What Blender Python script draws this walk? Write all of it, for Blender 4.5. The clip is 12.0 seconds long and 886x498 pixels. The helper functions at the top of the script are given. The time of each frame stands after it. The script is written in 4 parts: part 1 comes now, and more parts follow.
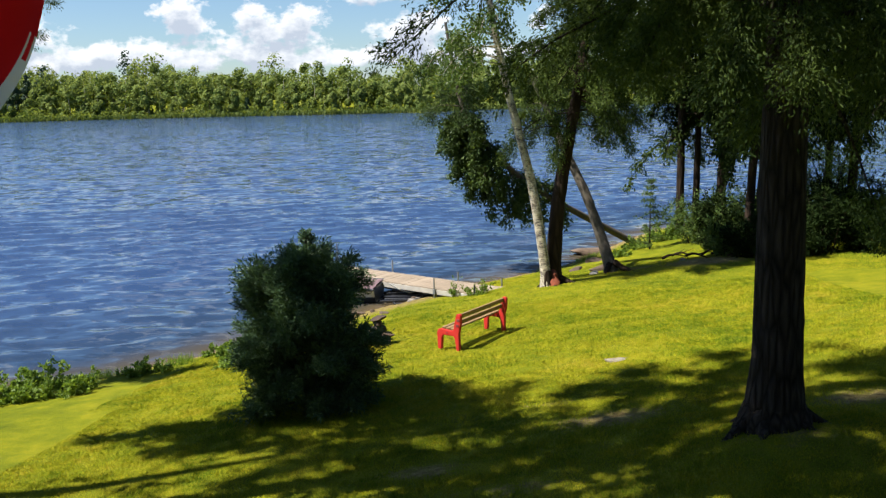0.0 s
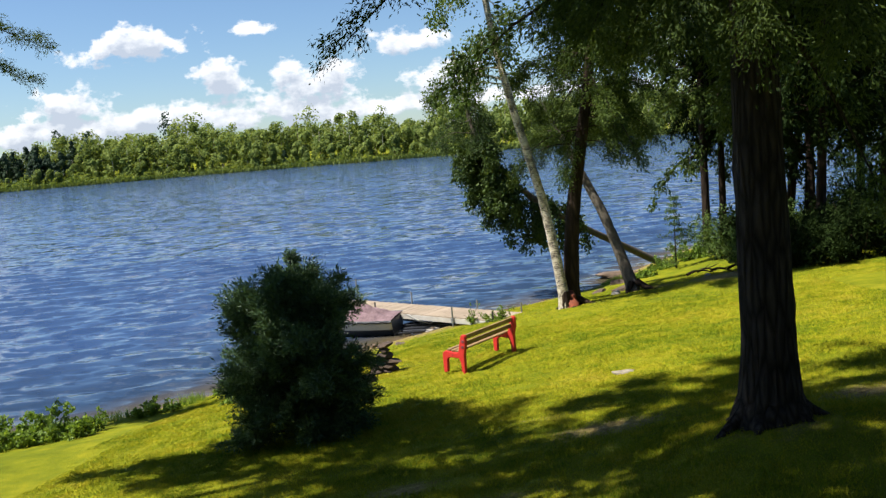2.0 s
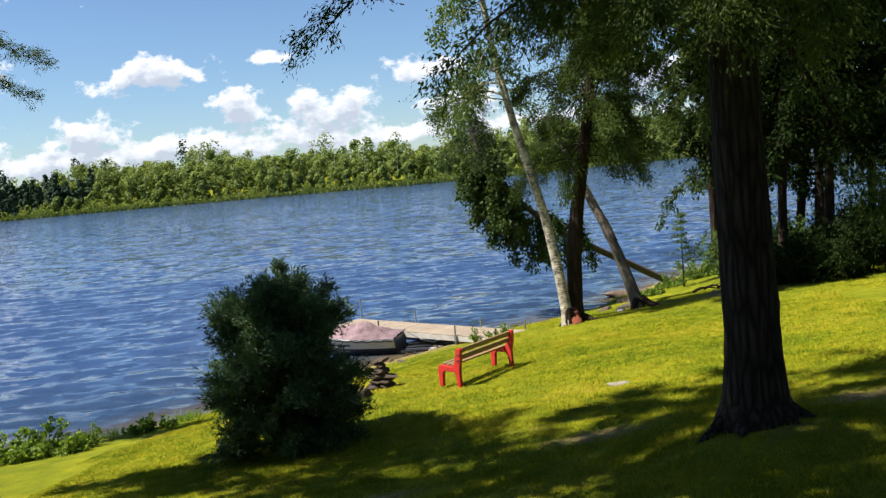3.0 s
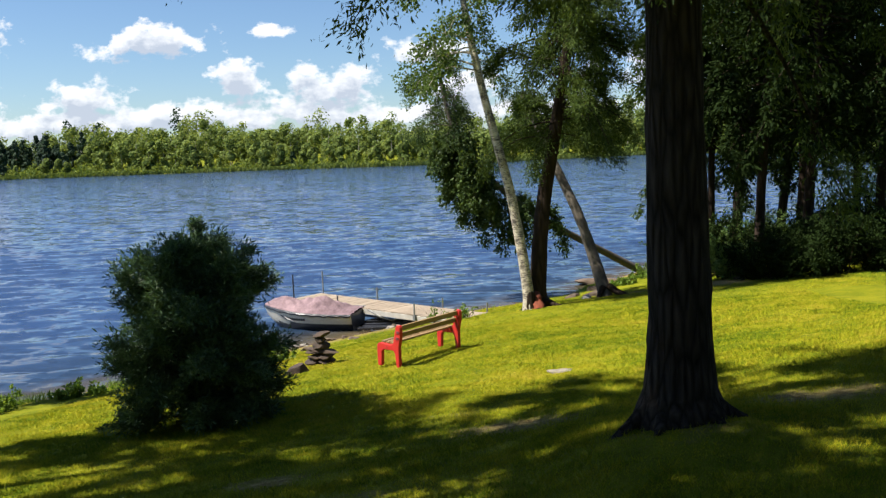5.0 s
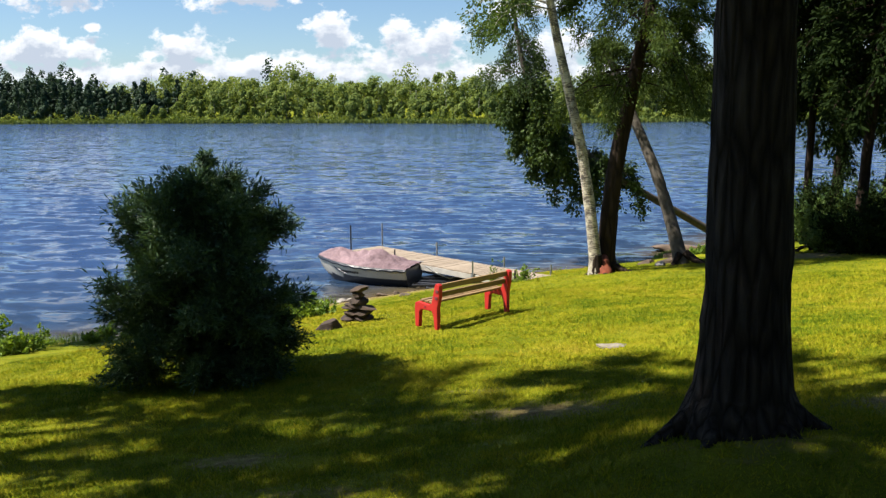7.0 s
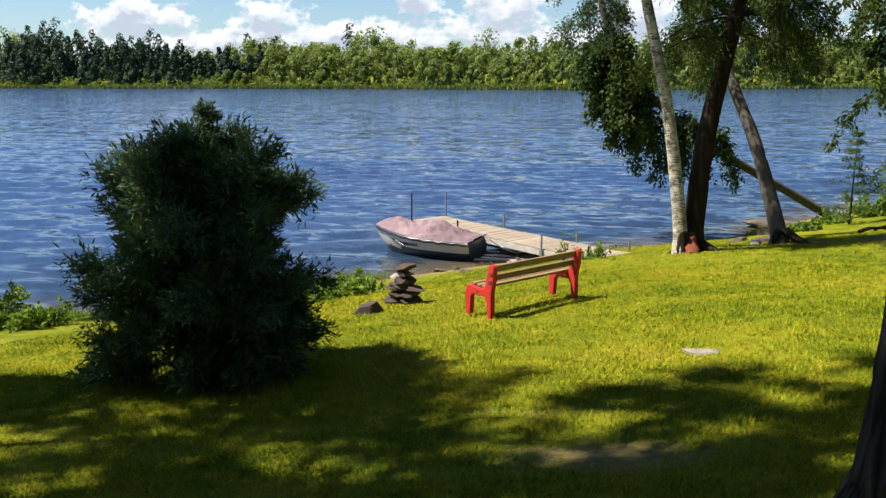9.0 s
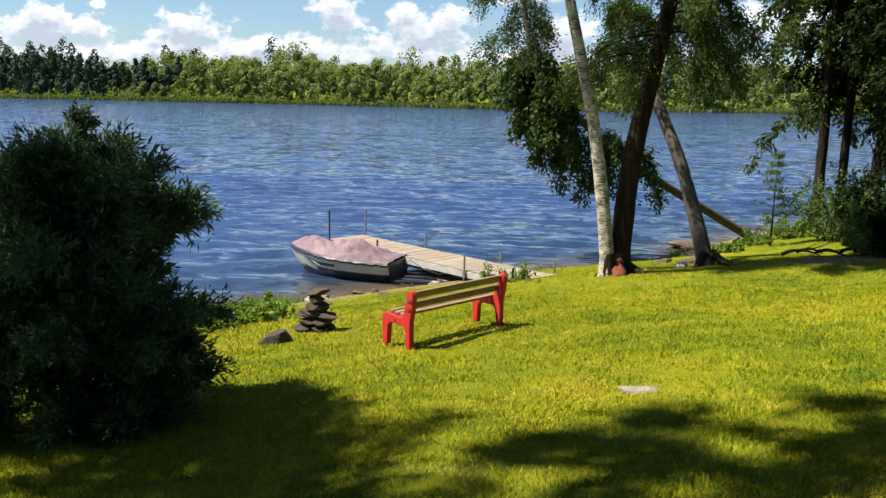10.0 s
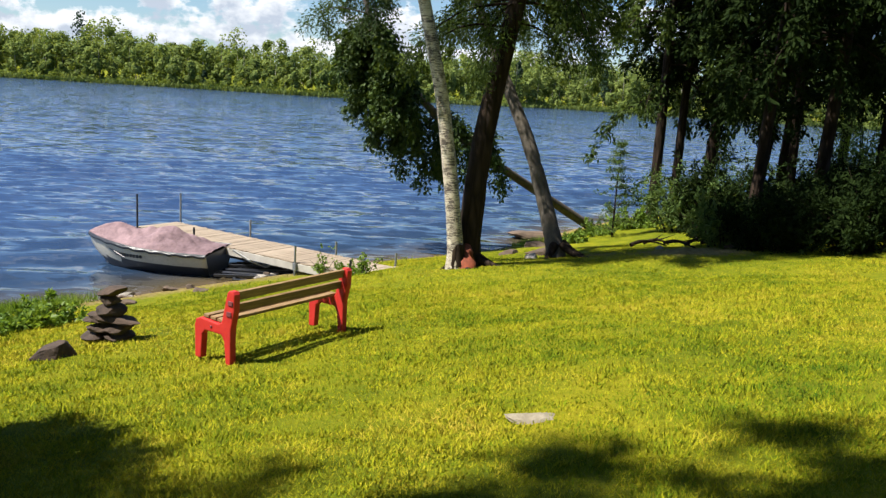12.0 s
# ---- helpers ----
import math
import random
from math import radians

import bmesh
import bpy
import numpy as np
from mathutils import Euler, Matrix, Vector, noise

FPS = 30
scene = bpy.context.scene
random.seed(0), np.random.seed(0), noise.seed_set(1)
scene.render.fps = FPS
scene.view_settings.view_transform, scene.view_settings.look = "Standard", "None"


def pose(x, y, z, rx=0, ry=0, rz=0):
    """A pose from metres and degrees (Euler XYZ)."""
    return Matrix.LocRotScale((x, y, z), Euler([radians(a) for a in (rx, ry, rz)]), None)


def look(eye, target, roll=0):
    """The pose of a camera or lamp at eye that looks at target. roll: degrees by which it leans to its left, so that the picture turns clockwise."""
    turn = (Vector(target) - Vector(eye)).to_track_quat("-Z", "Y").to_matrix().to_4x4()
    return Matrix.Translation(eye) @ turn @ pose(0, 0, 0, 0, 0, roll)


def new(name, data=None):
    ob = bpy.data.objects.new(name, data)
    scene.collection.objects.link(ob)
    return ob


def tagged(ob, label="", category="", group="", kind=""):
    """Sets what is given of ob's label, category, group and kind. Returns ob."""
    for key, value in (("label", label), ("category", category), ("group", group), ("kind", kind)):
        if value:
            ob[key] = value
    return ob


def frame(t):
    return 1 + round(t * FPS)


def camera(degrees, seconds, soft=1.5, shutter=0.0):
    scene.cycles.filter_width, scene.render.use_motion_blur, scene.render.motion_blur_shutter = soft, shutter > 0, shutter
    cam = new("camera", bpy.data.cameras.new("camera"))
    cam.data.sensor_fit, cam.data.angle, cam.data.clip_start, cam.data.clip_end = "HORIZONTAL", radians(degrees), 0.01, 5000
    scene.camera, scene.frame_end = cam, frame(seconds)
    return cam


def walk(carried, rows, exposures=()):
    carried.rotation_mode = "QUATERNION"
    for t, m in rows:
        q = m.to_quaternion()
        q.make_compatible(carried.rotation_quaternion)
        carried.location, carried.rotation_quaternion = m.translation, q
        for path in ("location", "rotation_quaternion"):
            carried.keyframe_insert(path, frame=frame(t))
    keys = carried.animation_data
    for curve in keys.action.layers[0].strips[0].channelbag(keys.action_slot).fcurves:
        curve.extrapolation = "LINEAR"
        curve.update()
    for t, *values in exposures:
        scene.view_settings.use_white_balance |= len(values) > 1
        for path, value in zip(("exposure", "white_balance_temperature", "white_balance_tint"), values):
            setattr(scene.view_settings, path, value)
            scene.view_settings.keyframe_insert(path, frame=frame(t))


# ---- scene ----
cam = camera(55.0, 12.0, 1.4)
PATH = [
    (0, (0.865, 0.98, 6.937), (0.737, 2.943, 6.572), -1.61),
    (0.5, (1.054, 1.112, 6.802), (0.968, 3.09, 6.518), -3.0),
    (1, (1.25, 1.239, 6.635), (1.144, 3.218, 6.367), -3.7),
    (1.5, (1.48, 1.367, 6.47), (1.294, 3.341, 6.204), -4.41),
    (2, (1.694, 1.484, 6.318), (1.47, 3.454, 6.058), -5.01),
    (2.5, (1.923, 1.565, 6.107), (1.633, 3.529, 5.868), -5.11),
    (3, (2.081, 1.694, 5.973), (1.824, 3.667, 5.777), -5.3),
    (5, (2.823, 2.833, 5.58), (2.583, 4.804, 5.345), -2.21),
    (5.5, (2.941, 3.145, 5.527), (2.631, 5.105, 5.277), -2.11),
    (6, (3.065, 3.592, 5.46), (2.689, 5.54, 5.205), -2.11),
    (6.5, (3.166, 4.015, 5.374), (2.741, 5.953, 5.126), -0.91),
    (7, (3.224, 4.573, 5.235), (2.791, 6.498, 4.909), -0.31),
    (7.5, (3.227, 5.034, 5.162), (2.756, 6.943, 4.796), 0.19),
    (9.5, (2.956, 7.311, 4.924), (2.336, 9.169, 4.522), -0.31),
    (10, (2.849, 7.758, 4.875), (2.415, 9.677, 4.516), 1.08),
    (10.5, (2.734, 8.248, 4.795), (2.385, 10.182, 4.423), 1.38),
    (11, (2.629, 8.782, 4.699), (2.378, 10.731, 4.328), 2.18),
    (11.5, (2.49, 9.299, 4.57), (2.322, 11.257, 4.2), 2.69),
    (12, (2.33, 9.783, 4.48), (2.299, 11.749, 4.114), 3.4),
]
walk(cam, [(t, look(eye, target, roll)) for t, eye, target, roll in PATH])

# ---- world, sun, exposure ----
SUN_AZ, SUN_EL = 106.0, 58.0      # degrees to the left of +y, degrees up
scene.view_settings.exposure = 1.2
CLOUDS = [(-0.46, 0.144, 0.095, 0.026), (-0.327, 0.149, 0.03, 0.010), (-0.365, 0.101, 0.036, 0.025), (-0.254, 0.083, 0.08, 0.03),
          (-0.569, 0.083, 0.07, 0.024), (-0.45, 0.054, 0.26, 0.021), (-0.66, 0.05, 0.22, 0.018), (-0.285, 0.056, 0.11, 0.022), (-0.129, 0.119, 0.066, 0.022),
          (-0.093, 0.074, 0.045, 0.035), (-0.728, 0.163, 0.10, 0.031), (-0.768, 0.083, 0.12, 0.03),
          (-0.684, 0.107, 0.014, 0.006), (-0.1, 0.045, 0.3, 0.012), (0.2, 0.09, 0.16, 0.03)]


class Nodes:
    """A short hand for building node trees."""

    def __init__(self, tree):
        self.tree = tree
        tree.nodes.clear()

    def add(self, kind, ins=None, operation=""):
        n = self.tree.nodes.new(kind)
        if operation:
            n.operation = operation
        for key, value in (ins or {}).items():
            self.put(n.inputs[key], value)
        return n

    def put(self, socket, value):
        if isinstance(value, bpy.types.NodeSocket):
            self.tree.links.new(value, socket)
        elif isinstance(value, bpy.types.Node):
            self.tree.links.new(value.outputs[0], socket)
        else:
            socket.default_value = value

    def math(self, op, a, b=0.0, clamp=False):
        n = self.tree.nodes.new("ShaderNodeMath")
        n.operation, n.use_clamp = op, clamp
        self.put(n.inputs[0], a)
        self.put(n.inputs[1], b)
        return n.outputs[0]

    def ramp(self, fac, stops):
        n = self.tree.nodes.new("ShaderNodeValToRGB")
        while len(n.color_ramp.elements) < len(stops):
            n.color_ramp.elements.new(0.5)
        for e, (p, c) in zip(n.color_ramp.elements, stops):
            e.position, e.color = p, (*c, 1) if len(c) == 3 else c
        self.put(n.inputs[0], fac)
        return n.outputs[0]

    def attribute(self, name):
        n = self.tree.nodes.new("ShaderNodeAttribute")
        n.attribute_name = name
        return n.outputs["Fac"]

    def noise(self, vec, scale, detail=4.0, rough=0.55):
        n = self.add("ShaderNodeTexNoise", {"Scale": scale, "Detail": detail, "Roughness": rough})
        if vec is not None:
            self.put(n.inputs["Vector"], vec)
        return n.outputs[0]

    def mix(self, fac, a, b, blend="MIX"):
        n = self.tree.nodes.new("ShaderNodeMix")
        n.data_type, n.blend_type = "RGBA", blend
        self.put(n.inputs[0], fac)
        self.put(n.inputs[6], a if not isinstance(a, tuple) else (*a, 1))
        self.put(n.inputs[7], b if not isinstance(b, tuple) else (*b, 1))
        return n.outputs[2]


def make_world():
    world = bpy.data.worlds.new("sky")
    world.use_nodes = True
    scene.world = world
    n = Nodes(world.node_tree)
    sky = n.add("ShaderNodeTexSky")
    sky.sky_type, sky.sun_disc, sky.sun_elevation, sky.sun_rotation = "NISHITA", False, radians(SUN_EL), radians(-SUN_AZ)
    sky.altitude, sky.air_density, sky.dust_density, sky.ozone_density = 200.0, 1.0, 0.4, 2.0
    co = n.add("ShaderNodeTexCoord").outputs["Generated"]
    sep = n.add("ShaderNodeSeparateXYZ", {0: co})
    ahead = n.math("MAXIMUM", sep.outputs[1], 0.05)
    flat = n.add("ShaderNodeCombineXYZ", {0: n.math("DIVIDE", sep.outputs[0], ahead), 1: n.math("DIVIDE", sep.outputs[2], ahead), 2: 0.0}).outputs[0]
    def density(shift):
        """How thick the clouds stand, looked up a little higher or lower in the sky."""
        at = n.add("ShaderNodeVectorMath", {0: flat, 1: (0.0, shift, 0.0)}, operation="ADD").outputs[0]
        puff = n.add("ShaderNodeMapping", {"Vector": at, "Scale": (1.0, 1.5, 1.0)}).outputs[0]
        fine, wide = n.noise(puff, 30.0, 7.0, 0.6), n.noise(puff, 9.0, 3.0, 0.5)
        total = None
        for u, w, du, dw in CLOUDS:
            off = n.add("ShaderNodeVectorMath", {0: at, 1: (u, w - dw * 0.25, 0)}, operation="SUBTRACT").outputs[0]
            sc = n.add("ShaderNodeVectorMath", {0: off, 1: (1 / du, 1 / dw, 0)}, operation="MULTIPLY").outputs[0]
            one = n.math("SUBTRACT", 1.0, n.add("ShaderNodeVectorMath", {0: sc}, operation="LENGTH").outputs["Value"])
            total = one if total is None else n.math("SMOOTH_MAX", total, one)
        total = n.math("MAXIMUM", total, -1.2)
        # scattered clouds go on higher up
        height = n.add("ShaderNodeSeparateXYZ", {0: at}).outputs[1]
        high = n.math("SUBTRACT", n.math("MULTIPLY", n.noise(n.add("ShaderNodeMapping", {"Vector": at, "Scale": (1.0, 1.8, 1.0)}).outputs[0], 3.2, 3.0, 0.5), 6.0), 3.4)
        total = n.mix(n.math("GREATER_THAN", height, 0.23), total, high)
        total = n.math("ADD", total, n.math("MULTIPLY", n.math("SUBTRACT", fine, 0.5), 2.6))
        return n.math("ADD", total, n.math("MULTIPLY", n.math("SUBTRACT", wide, 0.5), 1.2))

    dens, above = density(0.0), density(0.016)
    # behind and overhead: loose clouds all round
    around = n.math("MULTIPLY", n.math("SUBTRACT", n.noise(co, 3.0, 6.0, 0.6), 0.65), 8.0)
    front = n.math("GREATER_THAN", sep.outputs[1], 0.45)
    dens = n.mix(front, around, dens)
    cover = n.ramp(dens, [(0.12, (0, 0, 0)), (0.42, (1, 1, 1))])
    # flat grey bases: cloud that has cloud standing over it
    under = n.math("MULTIPLY", n.ramp(above, [(0.05, (0, 0, 0)), (0.7, (1, 1, 1))]), 0.85)
    shade = n.mix(under, (1.0, 1.0, 1.0), (0.47, 0.53, 0.63))
    white = n.mix(1.0, shade, (9.6, 9.8, 10.2), "MULTIPLY")
    tint = n.mix(1.0, sky.outputs[0], (0.86, 1.0, 1.16), "MULTIPLY")
    both = n.mix(n.math("MULTIPLY", cover, 0.93), tint, white)
    bg = n.add("ShaderNodeBackground", {0: both, 1: 0.05})
    n.add("ShaderNodeOutputWorld", {0: bg})


make_world()
az, el = radians(SUN_AZ), radians(SUN_EL)
SUN_WAY = Vector((-math.sin(az) * math.cos(el), math.cos(az) * math.cos(el), math.sin(el)))
sun = bpy.data.lights.new("sun", "SUN")
sun.energy, sun.angle, sun.color = 5.0, radians(0.6), (1.0, 0.94, 0.84)
sun_ob = new("sun", sun)
sun_ob.matrix_world = look(Vector((0, 0, 40)), Vector((0, 0, 40)) - SUN_WAY)


# ---- materials ----
def material(name, rough=0.6, metal=0.0):
    """A new material: its node helper, its Principled shader and object coordinates."""
    m = bpy.data.materials.new(name)
    m.use_nodes = True
    n = Nodes(m.node_tree)
    bsdf = n.add("ShaderNodeBsdfPrincipled", {"Roughness": rough, "Metallic": metal})
    n.add("ShaderNodeOutputMaterial", {0: bsdf})
    co = n.add("ShaderNodeTexCoord").outputs["Object"]
    return m, n, bsdf, co


def bump(n, bsdf, height, strength=0.4, distance=0.01):
    b = n.add("ShaderNodeBump", {"Height": height, "Strength": strength, "Distance": distance})
    n.put(bsdf.inputs["Normal"], b)


def plain(name, dark, light, scale=8.0, rough=0.6, metal=0.0, relief=0.2, stretch=(1, 1, 1), distance=0.005):
    """A surface that varies between two colours at two scales, with fine relief."""
    m, n, bsdf, co = material(name, rough, metal)
    co = n.add("ShaderNodeMapping", {"Vector": co, "Scale": stretch}).outputs[0]
    big, small = n.noise(co, scale, 4.0), n.noise(co, scale * 7, 5.0, 0.65)
    fac = n.math("ADD", n.math("MULTIPLY", big, 0.6), n.math("MULTIPLY", small, 0.4))
    rnd = n.add("ShaderNodeObjectInfo").outputs["Random"]
    fac = n.math("ADD", fac, n.math("MULTIPLY", n.math("SUBTRACT", rnd, 0.5), 0.12))
    n.put(bsdf.inputs["Base Color"], n.ramp(fac, [(0.3, dark), (0.7, light)]))
    n.put(bsdf.inputs["Roughness"], n.math("ADD", rough - 0.1, n.math("MULTIPLY", small, 0.2), True))
    bump(n, bsdf, fac, relief, distance)
    return m


def bark(name, dark, light, scale, stretch, depth=0.03, ridge=True):
    """Furrowed bark, drawn out along the trunk."""
    m, n, bsdf, co = material(name, 0.9)
    bsdf.inputs["Specular IOR Level"].default_value = 0.1
    st = n.add("ShaderNodeMapping", {"Vector": co, "Scale": stretch}).outputs[0]
    cells = n.add("ShaderNodeTexVoronoi", {"Vector": st, "Scale": scale})
    cells.feature = "DISTANCE_TO_EDGE"
    v = cells.outputs["Distance"]
    grain, big = n.noise(st, scale * 2.2, 6.0, 0.65), n.noise(co, 1.6, 3.0)
    crack = n.math("MULTIPLY", v, 3.0, True) if ridge else grain
    fac = n.math("ADD", n.math("MULTIPLY", crack, 0.35), n.math("ADD", n.math("MULTIPLY", grain, 0.45), n.math("MULTIPLY", big, 0.25)))
    n.put(bsdf.inputs["Base Color"], n.ramp(fac, [(0.25, dark), (0.75, light)]))
    bump(n, bsdf, n.math("ADD", crack, grain), 0.9, depth)
    return m


def birch_bark(name):
    m, n, bsdf, co = material(name, 0.65)
    lines = n.noise(n.add("ShaderNodeMapping", {"Vector": co, "Scale": (3, 3, 26)}).outputs[0], 3.0, 5.0, 0.7)
    blots = n.noise(n.add("ShaderNodeMapping", {"Vector": co, "Scale": (1.5, 1.5, 2.2)}).outputs[0], 2.2, 4.0, 0.6)
    pale = n.ramp(n.noise(co, 5.0, 4.0), [(0.3, (0.36, 0.31, 0.23)), (0.7, (0.66, 0.59, 0.47))])
    dark = n.ramp(n.math("ADD", n.math("MULTIPLY", lines, 0.65), n.math("MULTIPLY", blots, 0.4)), [(0.50, (0, 0, 0)), (0.57, (1, 1, 1))])
    n.put(bsdf.inputs["Base Color"], n.mix(dark, pale, (0.07, 0.055, 0.045)))
    bump(n, bsdf, lines, 0.5, 0.01)
    return m


def leaf(name, dark, light, through_light=0.35, gloss=0.45, scale=0.9, sheen=0.2):
    """Foliage: colour that varies clump by clump and leaf by leaf, with light passing through."""
    m = bpy.data.materials.new(name)
    m.use_nodes = True
    n = Nodes(m.node_tree)
    co = n.add("ShaderNodeTexCoord").outputs["Object"]
    one = n.add("ShaderNodeNewGeometry").outputs["Random Per Island"]
    fac = n.math("ADD", n.math("MULTIPLY", n.noise(co, scale, 3.0), 0.65), n.math("MULTIPLY", one, 0.35))
    col = n.ramp(fac, [(0.25, dark), (0.72, light)])
    bsdf = n.add("ShaderNodeBsdfPrincipled", {"Base Color": col, "Roughness": gloss, "Specular IOR Level": sheen})
    tr = n.add("ShaderNodeBsdfTranslucent", {0: n.mix(1.0, col, (1.25, 1.15, 0.55), "MULTIPLY")})
    n.add("ShaderNodeOutputMaterial", {0: n.add("ShaderNodeMixShader", {0: through_light, 1: bsdf, 2: tr})})
    return m


def ground_material():
    m, n, bsdf, co = material("lawn_soil", 0.95)
    bsdf.inputs["Specular IOR Level"].default_value = 0.08
    big, mid, small = n.noise(co, 0.45, 4.0, 0.6), n.noise(co, 2.2, 5.0, 0.65), n.noise(co, 34.0, 6.0, 0.8)
    fac = n.math("ADD", n.math("MULTIPLY", big, 0.3), n.math("ADD", n.math("MULTIPLY", mid, 0.3), n.math("MULTIPLY", small, 0.4)))
    green = n.ramp(fac, [(0.36, (0.042, 0.070, 0.004)), (0.5, (0.135, 0.15, 0.006)), (0.64, (0.26, 0.23, 0.012))])
    soil = n.ramp(n.noise(co, 9.0, 6.0, 0.7), [(0.3, (0.085, 0.058, 0.022)), (0.52, (0.19, 0.145, 0.055)), (0.72, (0.34, 0.27, 0.12))])
    bare = n.attribute("bare")
    edge = n.math("ADD", bare, n.math("MULTIPLY", n.math("SUBTRACT", n.noise(co, 5.0, 5.0, 0.7), 0.5), 1.4))
    n.put(bsdf.inputs["Base Color"], n.mix(n.ramp(edge, [(0.40, (0, 0, 0)), (0.85, (1, 1, 1))]), green, soil))
    bump(n, bsdf, n.math("ADD", small, mid), 0.8, 0.03)
    return m


def grass_material():
    m = bpy.data.materials.new("grass_blades")
    m.use_nodes = True
    n = Nodes(m.node_tree)
    co = n.add("ShaderNodeTexCoord").outputs["Object"]
    one = n.add("ShaderNodeNewGeometry").outputs["Random Per Island"]
    wide, mid = n.noise(co, 0.32, 4.0, 0.6), n.noise(co, 1.9, 6.0, 0.72)
    fac = n.math("ADD", n.math("MULTIPLY", wide, 0.40), n.math("ADD", n.math("MULTIPLY", mid, 0.46), n.math("MULTIPLY", one, 0.14)))
    col = n.ramp(fac, [(0.34, (0.035, 0.09, 0.006)), (0.45, (0.15, 0.20, 0.008)), (0.54, (0.31, 0.30, 0.012)), (0.68, (0.43, 0.34, 0.045))])
    own = n.add("ShaderNodeVectorMath", {0: n.add("ShaderNodeNewGeometry").outputs["Normal"], 1: (0.42, 0.42, 0.42)}, operation="MULTIPLY").outputs[0]
    soft = n.add("ShaderNodeVectorMath", {0: n.add("ShaderNodeVectorMath", {0: own, 1: (0.0, 0.0, 1.0)}, operation="ADD").outputs[0]}, operation="NORMALIZE").outputs[0]
    bsdf = n.add("ShaderNodeBsdfPrincipled", {"Base Color": col, "Roughness": 0.7, "Specular IOR Level": 0.05, "Normal": soft})
    tr = n.add("ShaderNodeBsdfTranslucent", {0: n.mix(1.0, col, (1.1, 1.1, 0.6), "MULTIPLY")})
    n.add("ShaderNodeOutputMaterial", {0: n.add("ShaderNodeMixShader", {0: 0.25, 1: bsdf, 2: tr})})
    return m


def water_material():
    m, n, bsdf, co = material("lake_water", 0.08)
    bsdf.inputs["IOR"].default_value = 1.75
    turn = n.add("ShaderNodeMapping", {"Vector": co, "Rotation": (0, 0, radians(-12)), "Scale": (0.58, 1.0, 1.0)}).outputs[0]
    gust = n.noise(n.add("ShaderNodeMapping", {"Vector": co, "Scale": (0.012, 0.045, 1)}).outputs[0], 1.0, 4.0, 0.6)
    amount = n.math("ADD", 0.35, n.math("MULTIPLY", gust, 1.2))
    total = n.add("ShaderNodeNewGeometry").outputs["Normal"]
    for scale, k in ((0.35, 0.22), (0.95, 0.4), (2.4, 0.3)):
        t = n.add("ShaderNodeTexNoise", {"Vector": turn, "Scale": scale, "Detail": 1.5, "Roughness": 0.5}).outputs["Color"]
        off = n.add("ShaderNodeVectorMath", {0: t, 1: (0.49, 0.506, 0.5)}, operation="SUBTRACT").outputs[0]
        off = n.add("ShaderNodeVectorMath", {0: off, 1: (0.3 * k, 0.85 * k, 0.0)}, operation="MULTIPLY").outputs[0]
        sc = n.add("ShaderNodeVectorMath", {0: off}, operation="SCALE")
        n.put(sc.inputs["Scale"], amount)
        total = n.add("ShaderNodeVectorMath", {0: total, 1: sc.outputs[0]}, operation="ADD").outputs[0]
    # steep fronts of the wavelets, which face the shore
    for scale, lo, hi, k in ((0.9, 0.55, 0.62, 0.28), (2.3, 0.55, 0.62, 0.24)):
        front = n.ramp(n.noise(turn, scale, 2.0, 0.5), [(lo, (0, 0, 0)), (hi, (1, 1, 1))])
        tilt = n.add("ShaderNodeVectorMath", {0: (0.0, -k, 0.0)}, operation="SCALE")
        n.put(tilt.inputs["Scale"], n.math("MULTIPLY", front, amount))
        total = n.add("ShaderNodeVectorMath", {0: total, 1: tilt.outputs[0]}, operation="ADD").outputs[0]
    n.put(bsdf.inputs["Normal"], n.add("ShaderNodeVectorMath", {0: total}, operation="NORMALIZE").outputs[0])
    deep = n.attribute("depth")
    col = n.ramp(deep, [(0.0, (0.085, 0.06, 0.03)), (0.06, (0.055, 0.046, 0.03)), (0.25, (0.014, 0.028, 0.055)), (1.0, (0.019, 0.041, 0.10))])
    n.put(bsdf.inputs["Base Color"], col)
    n.put(bsdf.inputs["Specular IOR Level"], n.ramp(deep, [(0.02, (0.16, 0.16, 0.16)), (0.35, (0.5, 0.5, 0.5))]))
    return m


